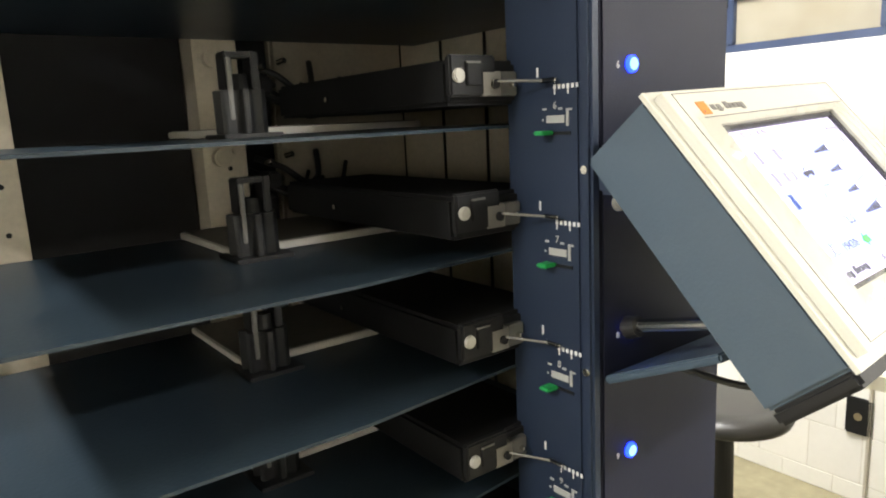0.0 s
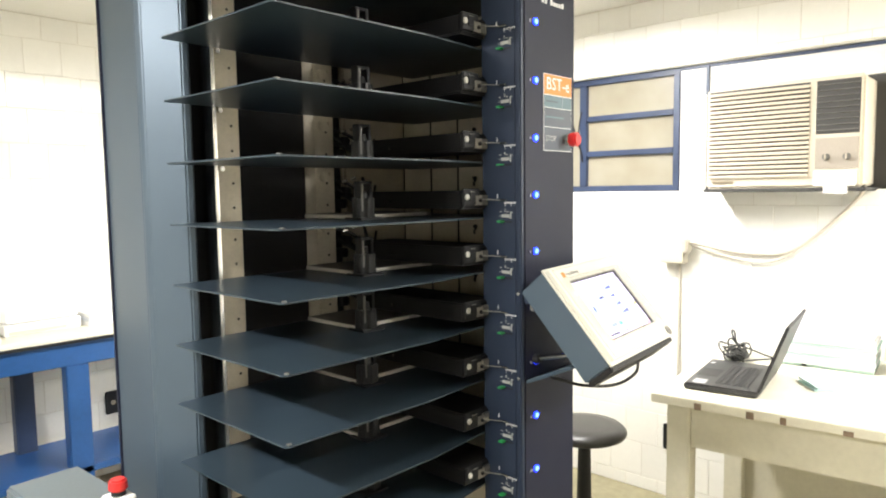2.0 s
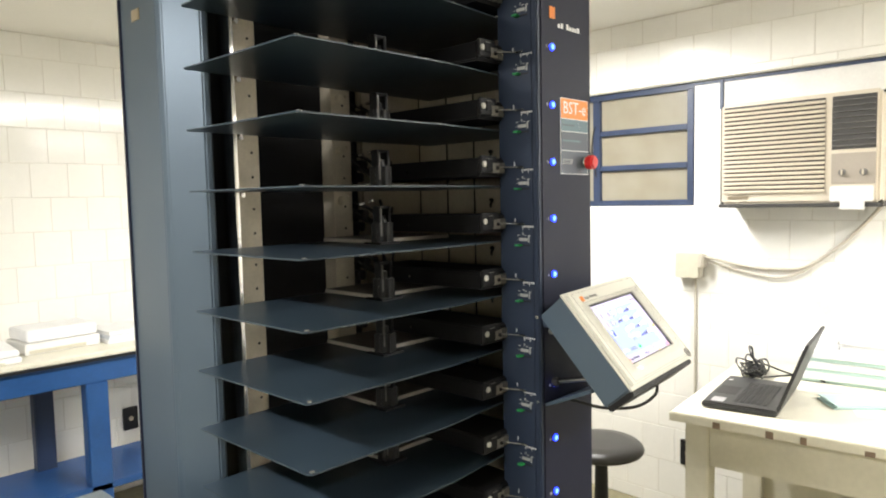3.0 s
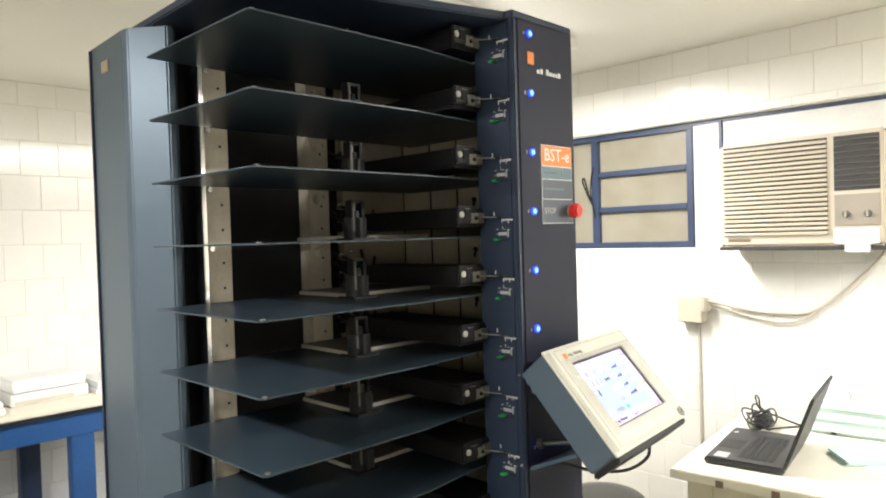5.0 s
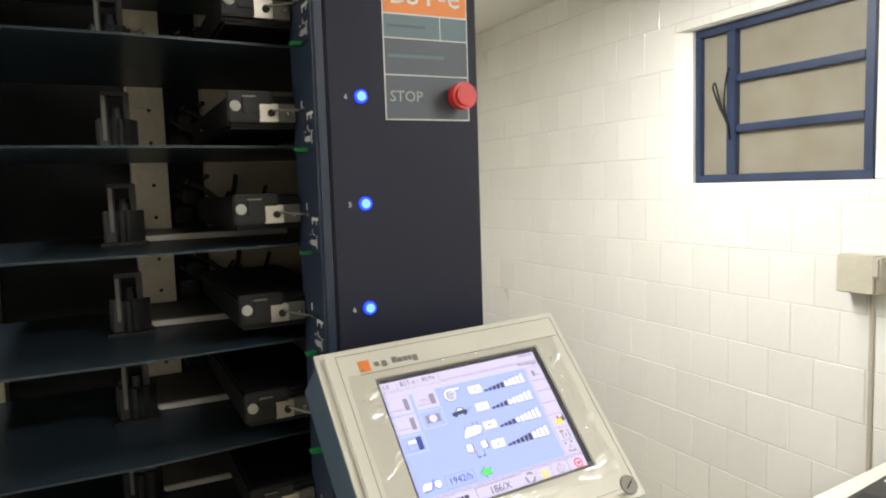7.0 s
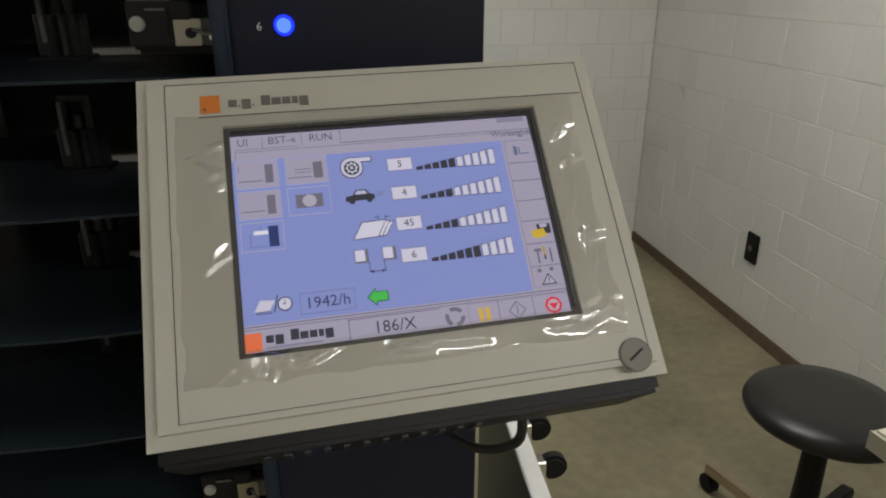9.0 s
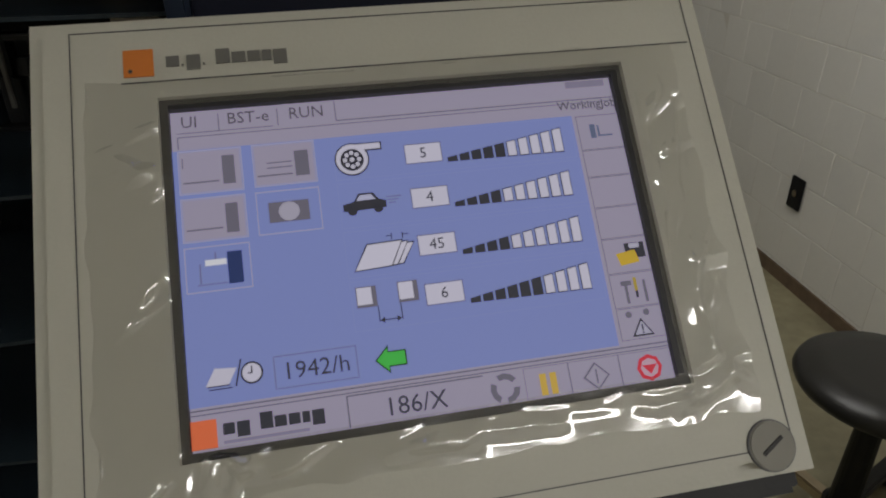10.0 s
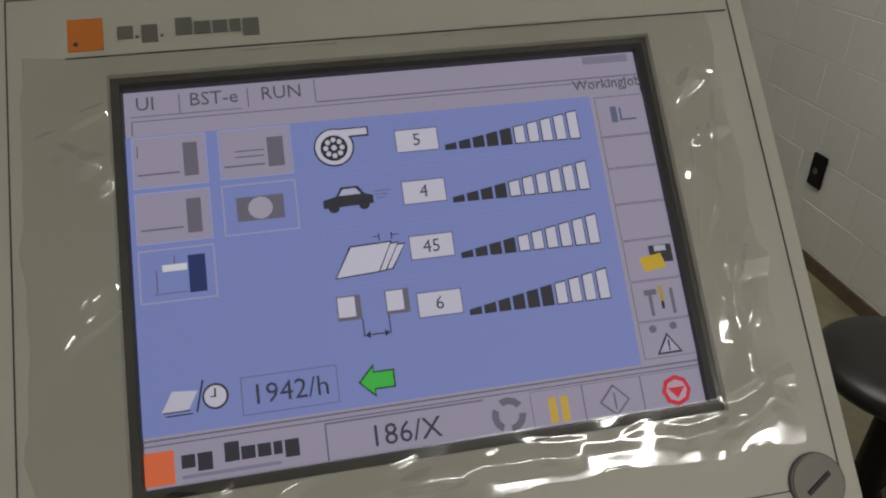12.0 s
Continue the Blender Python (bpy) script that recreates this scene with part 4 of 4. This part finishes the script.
ac = empty("air_conditioner", pose(1.478, -0.0825, 1.388) @ Matrix.Diagonal((1.0, 1.08, 1.05, 1.0)))
part("case", box(0.03, 0.42, -0.245, 0.245, 0.0, 0.362, 0.006), M_AC, ac)
part("front_frame", box(0.0, 0.03, -0.25, 0.25, -0.004, 0.366, 0.008), M_AC, ac, "yellowed plastic front")
part("grille_well", box(-0.0015, 0.0, -0.092, 0.238, 0.035, 0.352), M_ACD, ac)
for i in range(20):
    z = 0.040 + 0.0158 * i
    sl = turned(box(-0.009, 0.004, -0.092, 0.238, -0.0042, 0.0042, 0.001, seg=1), Matrix.Translation((-0.002, 0, z)) @ pose(0, 0, 0, 0, -18, 0))
    part("slat", sl, M_AC, ac)
part("vent_well", box(-0.0015, 0.0, -0.238, -0.112, 0.175, 0.352), M_ACD, ac)
for i in range(9):
    z = 0.185 + 0.0188 * i
    part("vent_slat", turned(box(-0.006, 0.004, -0.236, -0.114, -0.0012, 0.0012), Matrix.Translation((0, 0, z)) @ pose(0, 0, 0, 0, 25, 0)), M_DULL, ac, "thin grey louvre")
for i in range(4):
    y = -0.225 + 0.033 * i
    part("vent_divider", box(-0.0022, -0.0005, y, y + 0.0015, 0.178, 0.35), M_ACD, ac)
part("control_plate", box(-0.003, 0.0, -0.238, -0.112, 0.06, 0.162, 0.001), mat("control_plate", (0.34, 0.30, 0.25), 0.5), ac, "brownish control plate")
for y in (-0.145, -0.205):
    kn = part("knob", cyl((-0.003, y, 0.098), (-0.014, y, 0.098), 0.012, 0.010, n=24, bevel=0.002), M_DULL, ac)
    part("knob_grip", box(-0.019, -0.012, y - 0.002, y + 0.002, 0.089, 0.107, 0.001), M_AC, kn)
part("badge", box(-0.0025, 0.0, 0.15, 0.225, 0.014, 0.024), M_BRASS, ac)
part("drip_flap", prism([(-0.012, -0.235), (-0.012, -0.110), (0.0, -0.110), (0.0, -0.235)], 0.0, 0.052, 0.003), M_ACW, ac, "white plastic flap")
part("flap_tip", box(-0.02, -0.008, -0.212, -0.142, -0.026, 0.004, 0.003), M_ACW, ac)
part("shelf", box(-0.01, 0.36, -0.262, 0.255, -0.017, -0.004, 0.002), M_ACD, ac)
tagged(ac, "yellowed window air conditioner with a slatted front", "air conditioner")

# junction box, conduit and cable on the tiled wall
jb = empty("junction_box", pose(XE, 0.372, 1.06))
part("box_body", box(-0.055, -0.002, -0.053, 0.053, 0.008, 0.114, 0.004), M_WCABLE, jb)
part("box_lid", box(-0.060, -0.055, -0.051, 0.051, 0.010, 0.112, 0.002), M_CREAM, jb)
part("plug", box(-0.075, -0.02, -0.077, -0.053, 0.056, 0.112, 0.006), M_WCABLE, jb)
tagged(jb, "cream plastic junction box with a plug on the tiles", "junction box")
tagged(part("conduit", box(XE - 0.010, XE - 0.001, 0.351, 0.360, 0.02, 1.068, 0.002), M_WCABLE), "slim cream cable conduit running down the tiles", "conduit")
cab = tube([(XE - 0.05, 0.30, 1.16), (XE - 0.03, 0.25, 1.15), (XE - 0.012, 0.145, 1.128), (XE - 0.010, 0.03, 1.122), (XE - 0.010, -0.08, 1.135), (XE - 0.010, -0.18, 1.205), (XE - 0.012, -0.27, 1.295), (XE - 0.05, -0.335, 1.37), (XE - 0.1, -0.345, 1.398)], 0.007)
tube([(XE - 0.04, 0.30, 1.15), (XE - 0.014, 0.235, 1.125), (XE - 0.012, 0.13, 1.10), (XE - 0.012, 0.02, 1.088), (XE - 0.012, -0.06, 1.11), (XE - 0.010, -0.12, 1.155)], 0.005, bm=cab)
tagged(part("power_cable", cab, M_WCABLE, smooth=True), "slack cream power cable from box to air conditioner", "cable")


def wall_socket(m):
    s = empty("wall_socket", m)
    part("socket_plate", box(-0.0365, 0.0365, -0.010, -0.001, -0.058, 0.058, 0.004), M_BLACK, s)
    part("socket_face", cyl((0, -0.010, 0), (0, -0.013, 0), 0.017, n=20, bevel=0.002), M_BLACK, s)
    part("socket_ring", cyl((0, -0.013, 0), (0, -0.0135, 0), 0.012, n=16), M_BRASS, s, "brass coloured contact ring")
    return tagged(s, "black wall socket set low in the white tiles", "socket", "wall sockets")


sk = wall_socket(pose(0.09, YN, 0.36))
copy_thing(sk, pose(XE, 1.60, 0.34, 0, 0, -90))
copy_thing(sk, pose(XE, 0.385, 0.28, 0, 0, -90))

# ---- cream table with laptop ----
table = empty("table", pose(0.735, 0.045, 0, 0, 0, 6))
TL, TD = 1.5, 0.84
part("tabletop", box(0, TD, -TL, 0, 0.727, 0.757, 0.004), M_WOODT, table)
part("top_edge", box(-0.003, 0.0, -TL, 0, 0.729, 0.755), M_CREAM, table)
for x, y in ((0.06, -0.075), (0.06, -TL + 0.075), (TD - 0.1, -0.075), (TD - 0.1, -TL + 0.075)):
    part("leg", box(x - 0.035, x + 0.035, y - 0.035, y + 0.035, 0.0, 0.727, 0.004), M_CREAM, table)
part("apron", box(0.035, 0.06, -TL + 0.11, -0.11, 0.595, 0.726, 0.003), M_CREAM, table)
part("apron", box(0.095, TD - 0.135, -0.085, -0.06, 0.595, 0.726, 0.003), M_CREAM, table)
part("apron", box(TD - 0.115, TD - 0.09, -TL + 0.11, -0.11, 0.595, 0.726, 0.003), M_CREAM, table)
part("stretcher", box(0.095, TD - 0.135, -0.09, -0.06, 0.12, 0.17, 0.003), M_CREAM, table)
part("back_panel", box(TD - 0.09, TD - 0.075, -TL + 0.11, -0.11, 0.14, 0.594, 0.002), M_CREAM, table)
rng = random.Random(5)
for i in range(7):
    y = -0.12 - 0.13 * i - rng.random() * 0.05
    w = 0.008 + rng.random() * 0.018
    part("edge_chip", prism([(-0.0036, y), (-0.0036, y + w), (0.004, y + w * 0.7), (0.003, y + w * 0.2)], 0.7275, 0.741 + 0.008 * rng.random()), M_CHIP, table, "chipped dark edge")
tagged(table, "cream wooden table with chipped laminate edges", "table")

laptop = empty("laptop", pose(0.836, -0.012, 0.757, 0, 0, 8))
LW, LD = 0.36, 0.217
part("base", box(0, LW, -LD, 0, 0.003, 0.021, 0.004), M_LAPTOP, laptop)
part("deck", box(0.004, LW - 0.004, -LD + 0.012, -0.004, 0.0212, 0.0218), M_LAPTOP, laptop)
for r in range(6):
    n = 15 if r < 5 else 8
    for c in range(n):
        w = 0.0172 if r < 5 else 0.0172 * 15 / 8
        x = 0.04 + (0.255 / n) * c
        y = -LD + 0.035 + 0.0165 * (5 - r) - 0.0
        part("laptop_key", box(x, x + 0.255 / n - 0.0025, y, y + 0.014, 0.0218, 0.0236, 0.0006, seg=1), M_KEYS, laptop)
part("touchpad", box(0.115, 0.215, -0.075, -0.012, 0.0218, 0.0222), M_KEYS, laptop)
part("sticker", box(0.018, 0.068, -0.060, -0.022, 0.0219, 0.0222), mat("sticker", (0.42, 0.41, 0.42), 0.5), laptop, "pale grey sticker")
part("round_sticker", cyl((0.30, -0.02, 0.0218), (0.30, -0.02, 0.0223), 0.007, n=16), M_WHITE, laptop)
LIDM = Matrix.Translation((0, -LD + 0.004, 0.019)) @ pose(0, 0, 0, 20, 0, 0)
part("lid", turned(box(0, LW, -0.009, 0.0, 0.0, 0.224, 0.003), LIDM), M_LAPTOP, laptop)
part("screen", turned(box(0.012, LW - 0.012, 0.0, 0.0012, 0.014, 0.213), LIDM), mat("laptop_screen", (0.012, 0.014, 0.017), 0.12, 0.0, 0.05, 4, 50, 0.0), laptop, "dark glossy screen")
for x in (0.05, LW - 0.05):
    part("hinge", cyl((x - 0.02, -LD + 0.002, 0.02), (x + 0.02, -LD + 0.002, 0.02), 0.006, n=12), M_KEYS, laptop)
tagged(laptop, "open black laptop with a blank dark screen on the table", "laptop")

adp = empty("power_adapter", pose(1.335, 0.0, 0.757, 0, 0, 20))
part("brick", box(-0.05, 0.05, -0.026, 0.026, 0.002, 0.032, 0.006), M_BLACK, adp)
rng = random.Random(11)
for i in range(7):
    cx, cy, r = rng.uniform(-0.03, 0.03), rng.uniform(-0.02, 0.02), rng.uniform(0.04, 0.075)
    pts = []
    for a in range(13):
        t = a / 12 * 2 * math.pi
        pts.append((cx + r * 1.3 * math.cos(t), cy + r * 0.6 * math.sin(t), 0.012 + 0.006 * i + 0.012 * math.sin(2 * t + i) + 0.004))
    part("lead_loop", tube(pts, 0.0032, n=6, steps=4), M_CABLE, adp, smooth=True)
part("lead_end", tube([(0.01, 0.0, 0.05), (-0.03, 0.012, 0.075), (-0.005, 0.02, 0.105), (0.04, 0.01, 0.09), (0.03, 0.0, 0.05), (0.03, -0.05, 0.03), (0.02, -0.12, 0.008), (-0.01, -0.19, 0.006), (-0.06, -0.22, 0.008)], 0.0032, n=6, steps=6), M_CABLE, adp, smooth=True)
part("lead_end", tube([(-0.05, 0.0, 0.02), (-0.09, 0.02, 0.03), (-0.13, 0.01, 0.04), (-0.12, -0.02, 0.02), (-0.05, -0.03, 0.006), (0.02, -0.14, 0.006), (0.0, -0.2, 0.006)], 0.0032, n=6, steps=6), M_CABLE, adp, smooth=True)
tagged(adp, "black laptop power adapter with its lead in a tangle", "power adapter")


def sheets(name, label, cat, m, w, d, n, h, mats, seed, group=""):
    """A pile of reams, each a part of its own, slightly out of line."""
    r = random.Random(seed)
    ob = empty(name, m)
    for i in range(n):
        dx, dy = r.uniform(-0.004, 0.004), r.uniform(-0.004, 0.004)
        b = box(dx, w + dx, dy, d + dy, h * i, h * (i + 1) - 0.0012, 0.001, seg=1)
        part("ream", turned(b, pose(0, 0, 0, 0, 0, r.uniform(-0.8, 0.8))), mats[i % len(mats)], ob)
    return tagged(ob, label, cat, group)


sheets("paper_pile", "tall pile of white and pale green paper reams by the wall", "paper pile", pose(1.385, -0.43, 0.757, 0, 0, 6), 0.205, 0.285, 9, 0.0125, [M_PAPERG, M_PAPER, M_PAPER], 2, "paper on the table")
sheets("paper_pile", "white paper reams on top of the green pile", "paper pile", pose(1.40, -0.42, 0.8695, 0, 0, 4), 0.17, 0.155, 3, 0.014, [M_PAPER], 3, "paper on the table")
sheets("paper_pile", "short stack of white paper beside a taller one", "paper pile", pose(1.41, -0.255, 0.8695, 0, 0, 5), 0.16, 0.10, 3, 0.012, [M_PAPER], 4, "paper on the table")
sheets("teal_notepads", "loose pale teal sheets fanned on the table", "paper", pose(1.16, -0.46, 0.757, 0, 0, 38), 0.12, 0.16, 3, 0.006, [M_PAPERT], 6, "paper on the table")
slip = part("paper_slip", turned(box(0, 0.105, 0, 0.075, 0.0, 0.0012), pose(1.06, -0.47, 0.757, 0, 0, 25)), M_PAPER)
tagged(slip, "small blank white slip lying on the table", "paper", "paper on the table")
fold = part("upright_folder", turned(prism([(0, 0), (0.008, -0.002), (0.20, 0.02), (0.20, 0.026)], 0, 0.17), pose(1.37, -0.475, 0.757, 0, 0, 0)), M_ACW)
tagged(fold, "white cardboard folder leaning by the paper pile", "folder")
# ---- stool ----
stool = empty("stool", pose(1.085, 0.495, 0))
seat = bmesh.new()
prof = [(0.0, 0.462), (0.10, 0.466), (0.145, 0.460), (0.160, 0.448), (0.165, 0.436), (0.160, 0.424), (0.145, 0.416), (0.0, 0.414)]
rings = []
for r_, z_ in prof:
    rings.append([seat.verts.new((r_ * math.cos(2 * math.pi * i / 40), r_ * math.sin(2 * math.pi * i / 40), z_)) for i in range(40)] if r_ else [seat.verts.new((0, 0, z_))])
for a, b in zip(rings, rings[1:]):
    for i in range(40):
        j = (i + 1) % 40
        if len(a) == 1:
            seat.faces.new((a[0], b[j], b[i]))
        elif len(b) == 1:
            seat.faces.new((a[i], a[j], b[0]))
        else:
            seat.faces.new((a[i], a[j], b[j], b[i]))
bmesh.ops.recalc_face_normals(seat, faces=seat.faces[:])
part("seat", seat, M_VINYL, stool, "round black vinyl seat", smooth=True)
part("column", cyl((0, 0, 0.10), (0, 0, 0.415), 0.03, 0.024, n=20), M_BLACK, stool)
part("hub", cyl((0, 0, 0.075), (0, 0, 0.125), 0.04, n=20, bevel=0.004), M_BLACK, stool)
part("adjust_lever", cyl((0.02, 0, 0.405), (0.13, -0.05, 0.398), 0.006, n=10), M_BLACK, stool)
part("lever_knob", box(0.12, 0.15, -0.065, -0.04, 0.38, 0.41, 0.005), M_BLACK, stool)
for i in range(5):
    a = 2 * math.pi * i / 5 + 0.5
    c, s = math.cos(a), math.sin(a)
    lg = part("foot", turned(box(0.03, 0.285, -0.016, 0.016, 0.0, 0.028, 0.004), Matrix.Translation((0, 0, 0.085)) @ pose(0, 0, 0, 0, 6, math.degrees(a))), M_BRASS if i % 2 else M_BLACK, stool)
    part("caster", cyl((0.275 * c - 0.014 * s, 0.275 * s + 0.014 * c, 0.026), (0.275 * c + 0.014 * s, 0.275 * s - 0.014 * c, 0.026), 0.026, n=18, bevel=0.004), M_BLACK, lg)
tagged(stool, "round black vinyl swivel stool on five castors", "stool")

# ---- blue bench at the far wall ----
bench = empty("workbench", pose(0, 0, 0))
BZ, BY = 0.82, 2.10
part("bench_top", box(-1.5, 1.15, BY, YN - 0.003, BZ - 0.022, BZ, 0.004), M_WOODT, bench, "white laminate top")
part("top_lip", box(-1.5, 1.15, BY - 0.002, BY + 0.002, BZ - 0.034, BZ - 0.0225), M_BLACK, bench)
part("rail", box(-1.48, 1.13, BY + 0.02, BY + 0.06, BZ - 0.13, BZ - 0.0345, 0.003), M_BLUE, bench)
for x in (-1.42, -0.22, 1.05):
    part("leg", box(x - 0.045, x + 0.045, BY + 0.02, BY + 0.08, 0.0, BZ - 0.13, 0.004), M_BLUE, bench)
    part("leg", box(x - 0.145, x - 0.065, YN - 0.12, YN - 0.06, 0.0, BZ - 0.034, 0.004), M_FRAME, bench)
part("lower_shelf", box(-1.48, 1.13, BY + 0.02, YN - 0.05, 0.22, 0.25, 0.003), M_BLUE, bench)
tagged(bench, "blue steel workbench with a white top along the tiles", "workbench")


def tray_box(name, label, m, w, d, h, mats, seed):
    ob = empty(name, m)
    part("lower_case", box(0, w, 0, d, 0, h * 0.48, 0.004), mats[0], ob)
    part("upper_case", box(0.012, w - 0.006, 0.01, d - 0.004, h * 0.5, h, 0.005), mats[1], ob)
    part("label_strip", box(0.015, w * 0.8, -0.0012, 0.0, h * 0.06, h * 0.2), M_CREAM, ob)
    return tagged(ob, label, "box", "boxes on the bench")


tray_box("storage_box", "stacked clear plastic boxes on the workbench", pose(-0.44, 2.26, BZ, 0, 0, 4), 0.30, 0.22, 0.10, [M_ACW, M_PAPER], 1)
tray_box("storage_box", "flat pale plastic box on the workbench", pose(-0.78, 2.16, BZ, 0, 0, -3), 0.30, 0.30, 0.05, [M_ACW, M_PAPER], 2)
sheets("paper_pile", "flat bluish paper packs on the workbench", "paper pile", pose(-0.12, 2.24, BZ, 0, 0, 3), 0.20, 0.25, 3, 0.018, [M_PAPER, mat("bluish_paper", (0.66, 0.70, 0.76), 0.7)], 8, "paper on the bench")
sheets("paper_pile", "wide white paper pile on the workbench", "paper pile", pose(0.12, 2.28, BZ, 0, 0, 0), 0.30, 0.24, 2, 0.018, [M_PAPER], 9, "paper on the bench")
sheets("paper_pile", "pile of dull pink and blue printed sheets on the workbench", "paper pile", pose(0.80, 2.24, BZ, 0, 0, 2), 0.30, 0.28, 6, 0.018, [M_PAPER, M_PINK, mat("faded_blue_paper", (0.3, 0.42, 0.55), 0.8)], 12, "paper on the bench")

# ---- control box by the tower, trolley behind it ----
cbx = empty("control_box", pose(-0.665, 0.45, 0, 0, 0, 3) @ Matrix.Diagonal((1.0, 1.0, 0.965, 1.0)))
part("case", box(-0.15, 0.0, 0.0, 0.31, 0.0, 0.80, 0.006), M_GREYBOX, cbx)
part("button_base", box(-0.055, -0.005, 0.02, 0.07, 0.80, 0.815, 0.003), M_WHITE, cbx)
part("button_collar", cyl((-0.03, 0.045, 0.815), (-0.03, 0.045, 0.826), 0.014, n=20), M_BLACK, cbx)
part("emergency_button", cyl((-0.03, 0.045, 0.826), (-0.03, 0.045, 0.850), 0.019, 0.017, n=24, bevel=0.004), M_RED, cbx, "red emergency button")
tagged(cbx, "grey-blue steel control box with a red emergency button", "control box")
tro = empty("folded_trolley", pose(0.345, 0.11, 0, 0, 0, 87))
part("deck", box(0.0, 0.5, -0.012, 0.012, 0.0, 0.59, 0.004), M_SLATE, tro)
part("edge_trim", box(0.0, 0.5, -0.014, 0.014, 0.59, 0.602, 0.002), M_ACW, tro)
for x in (0.14, 0.235):
    fk = part("castor_fork", box(x - 0.012, x + 0.012, -0.03, -0.012, 0.555, 0.60, 0.003), M_CHROME, tro)
    part("castor_wheel", cyl((x - 0.011, -0.040, 0.585), (x + 0.011, -0.040, 0.585), 0.022, n=20, bevel=0.005), M_BLACK, fk)
tagged(tro, "folded slate-blue trolley with black castors behind the tower", "trolley")

# ---- wall tiles, piece by piece ----
TP, TG = 0.157, 0.0020


def tile_mesh(w, h):
    """One glazed tile, face towards -y, with rounded edges."""
    b = bmesh.new()
    e = 0.0016
    back = [b.verts.new(p) for p in ((0, 0, 0), (w, 0, 0), (w, 0, h), (0, 0, h))]
    mid = [b.verts.new((p.co.x, -0.0045, p.co.z)) for p in back]
    top = [b.verts.new(p) for p in ((e, -0.006, e), (w - e, -0.006, e), (w - e, -0.006, h - e), (e, -0.006, h - e))]
    for lo, hi in ((back, mid), (mid, top)):
        for i in range(4):
            b.faces.new((lo[i], lo[(i + 1) % 4], hi[(i + 1) % 4], hi[i]))
    b.faces.new(top)
    bmesh.ops.recalc_face_normals(b, faces=b.faces[:])
    me = bpy.data.meshes.new("tile")
    b.to_mesh(me)
    b.free()
    me.materials.append(M_TILE)
    return me


TILES = {}


def lay(wall, to_world, length, height, z0, shift, hole, near, seed):
    """Running-bond tiles over a wall; those in the stretch `near` are parts, the rest one joined part."""
    r = random.Random(seed)
    rest = bmesh.new()
    count = 0
    for j in range(-1, int(height / TP) + 2):
        za, zb = z0 + j * TP, z0 + (j + 1) * TP - TG
        za, zb = max(za, 0.002), min(zb, height)
        if zb - za < 0.01:
            continue
        off = shift + (TP / 2 if j % 2 else 0.0)
        for i in range(-1, int(length / TP) + 2):
            sa, sb = i * TP + off, (i + 1) * TP + off - TG
            sa, sb = max(sa, 0.0), min(sb, length)
            if sb - sa < 0.01:
                continue
            pieces = [(sa, sb, za, zb)]
            if hole and sb > hole[0] and sa < hole[1] and zb > hole[2] and za < hole[3]:
                pieces = [(sa, min(sb, hole[0]), za, zb), (max(sa, hole[1]), sb, za, zb),
                          (max(sa, hole[0]), min(sb, hole[1]), za, min(zb, hole[2])), (max(sa, hole[0]), min(sb, hole[1]), max(za, hole[3]), zb)]
            for a, b_, c, d in pieces:
                if b_ - a < 0.008 or d - c < 0.008:
                    continue
                k = (round(b_ - a, 3), round(d - c, 3))
                if k not in TILES:
                    TILES[k] = tile_mesh(*k)
                m = to_world @ Matrix.Translation((a, r.uniform(-0.0006, 0.0006), c)) @ pose(0, 0, 0, r.uniform(-0.25, 0.25), 0, r.uniform(-0.3, 0.3))
                if near[0] < a < near[1] and near[2] < c < near[3] and count < 300:
                    o = new("tile", TILES[k])
                    o.parent = wall
                    o.matrix_world = m
                    count += 1
                else:
                    own = bmesh.new()
                    own.from_mesh(TILES[k])
                    own.transform(m)
                    join(rest, own)
    tagged(part("tile_field", rest, M_TILE, wall), kind="stuff")


# window wall: s runs from the far corner towards -y
lay(wall_east, Matrix.Translation((XE + 0.008, YN, 0)) @ pose(0, 0, 0, 0, 0, -90), 5.6, CEIL - 0.005, 0.061, 0.03, (YN - WIN[1], YN - WIN[0], WIN[2], WIN[3]), (-0.01, 3.2, -0.01, 2.4), 21)
lay(wall_north, Matrix.Translation((XW, YN + 0.008, 0)), XE - XW, CEIL - 0.005, 0.061, 0.05, None, (2.6, 5.1, 0.15, 2.4), 22)
# tiled reveal of the window
part("reveal", prism([(XE + 0.003, WIN[1] - 0.001), (XF - 0.03, 1.026), (XF + 0.03, 1.026), (XF + 0.03, WIN[1] + 0.004), (XE + 0.003, WIN[1] + 0.004)], WIN[2], WIN[3]), M_TILE, wall_east)
part("reveal", box(XE + 0.012, XF + 0.03, WIN[0], WIN[1], WIN[3] - 0.004, WIN[3] + 0.002), M_PLASTER, wall_east)
part("reveal", box(XE + 0.004, XF + 0.03, WIN[0], WIN[1], WIN[2] - 0.004, WIN[2] + 0.001), M_PLASTER, wall_east)
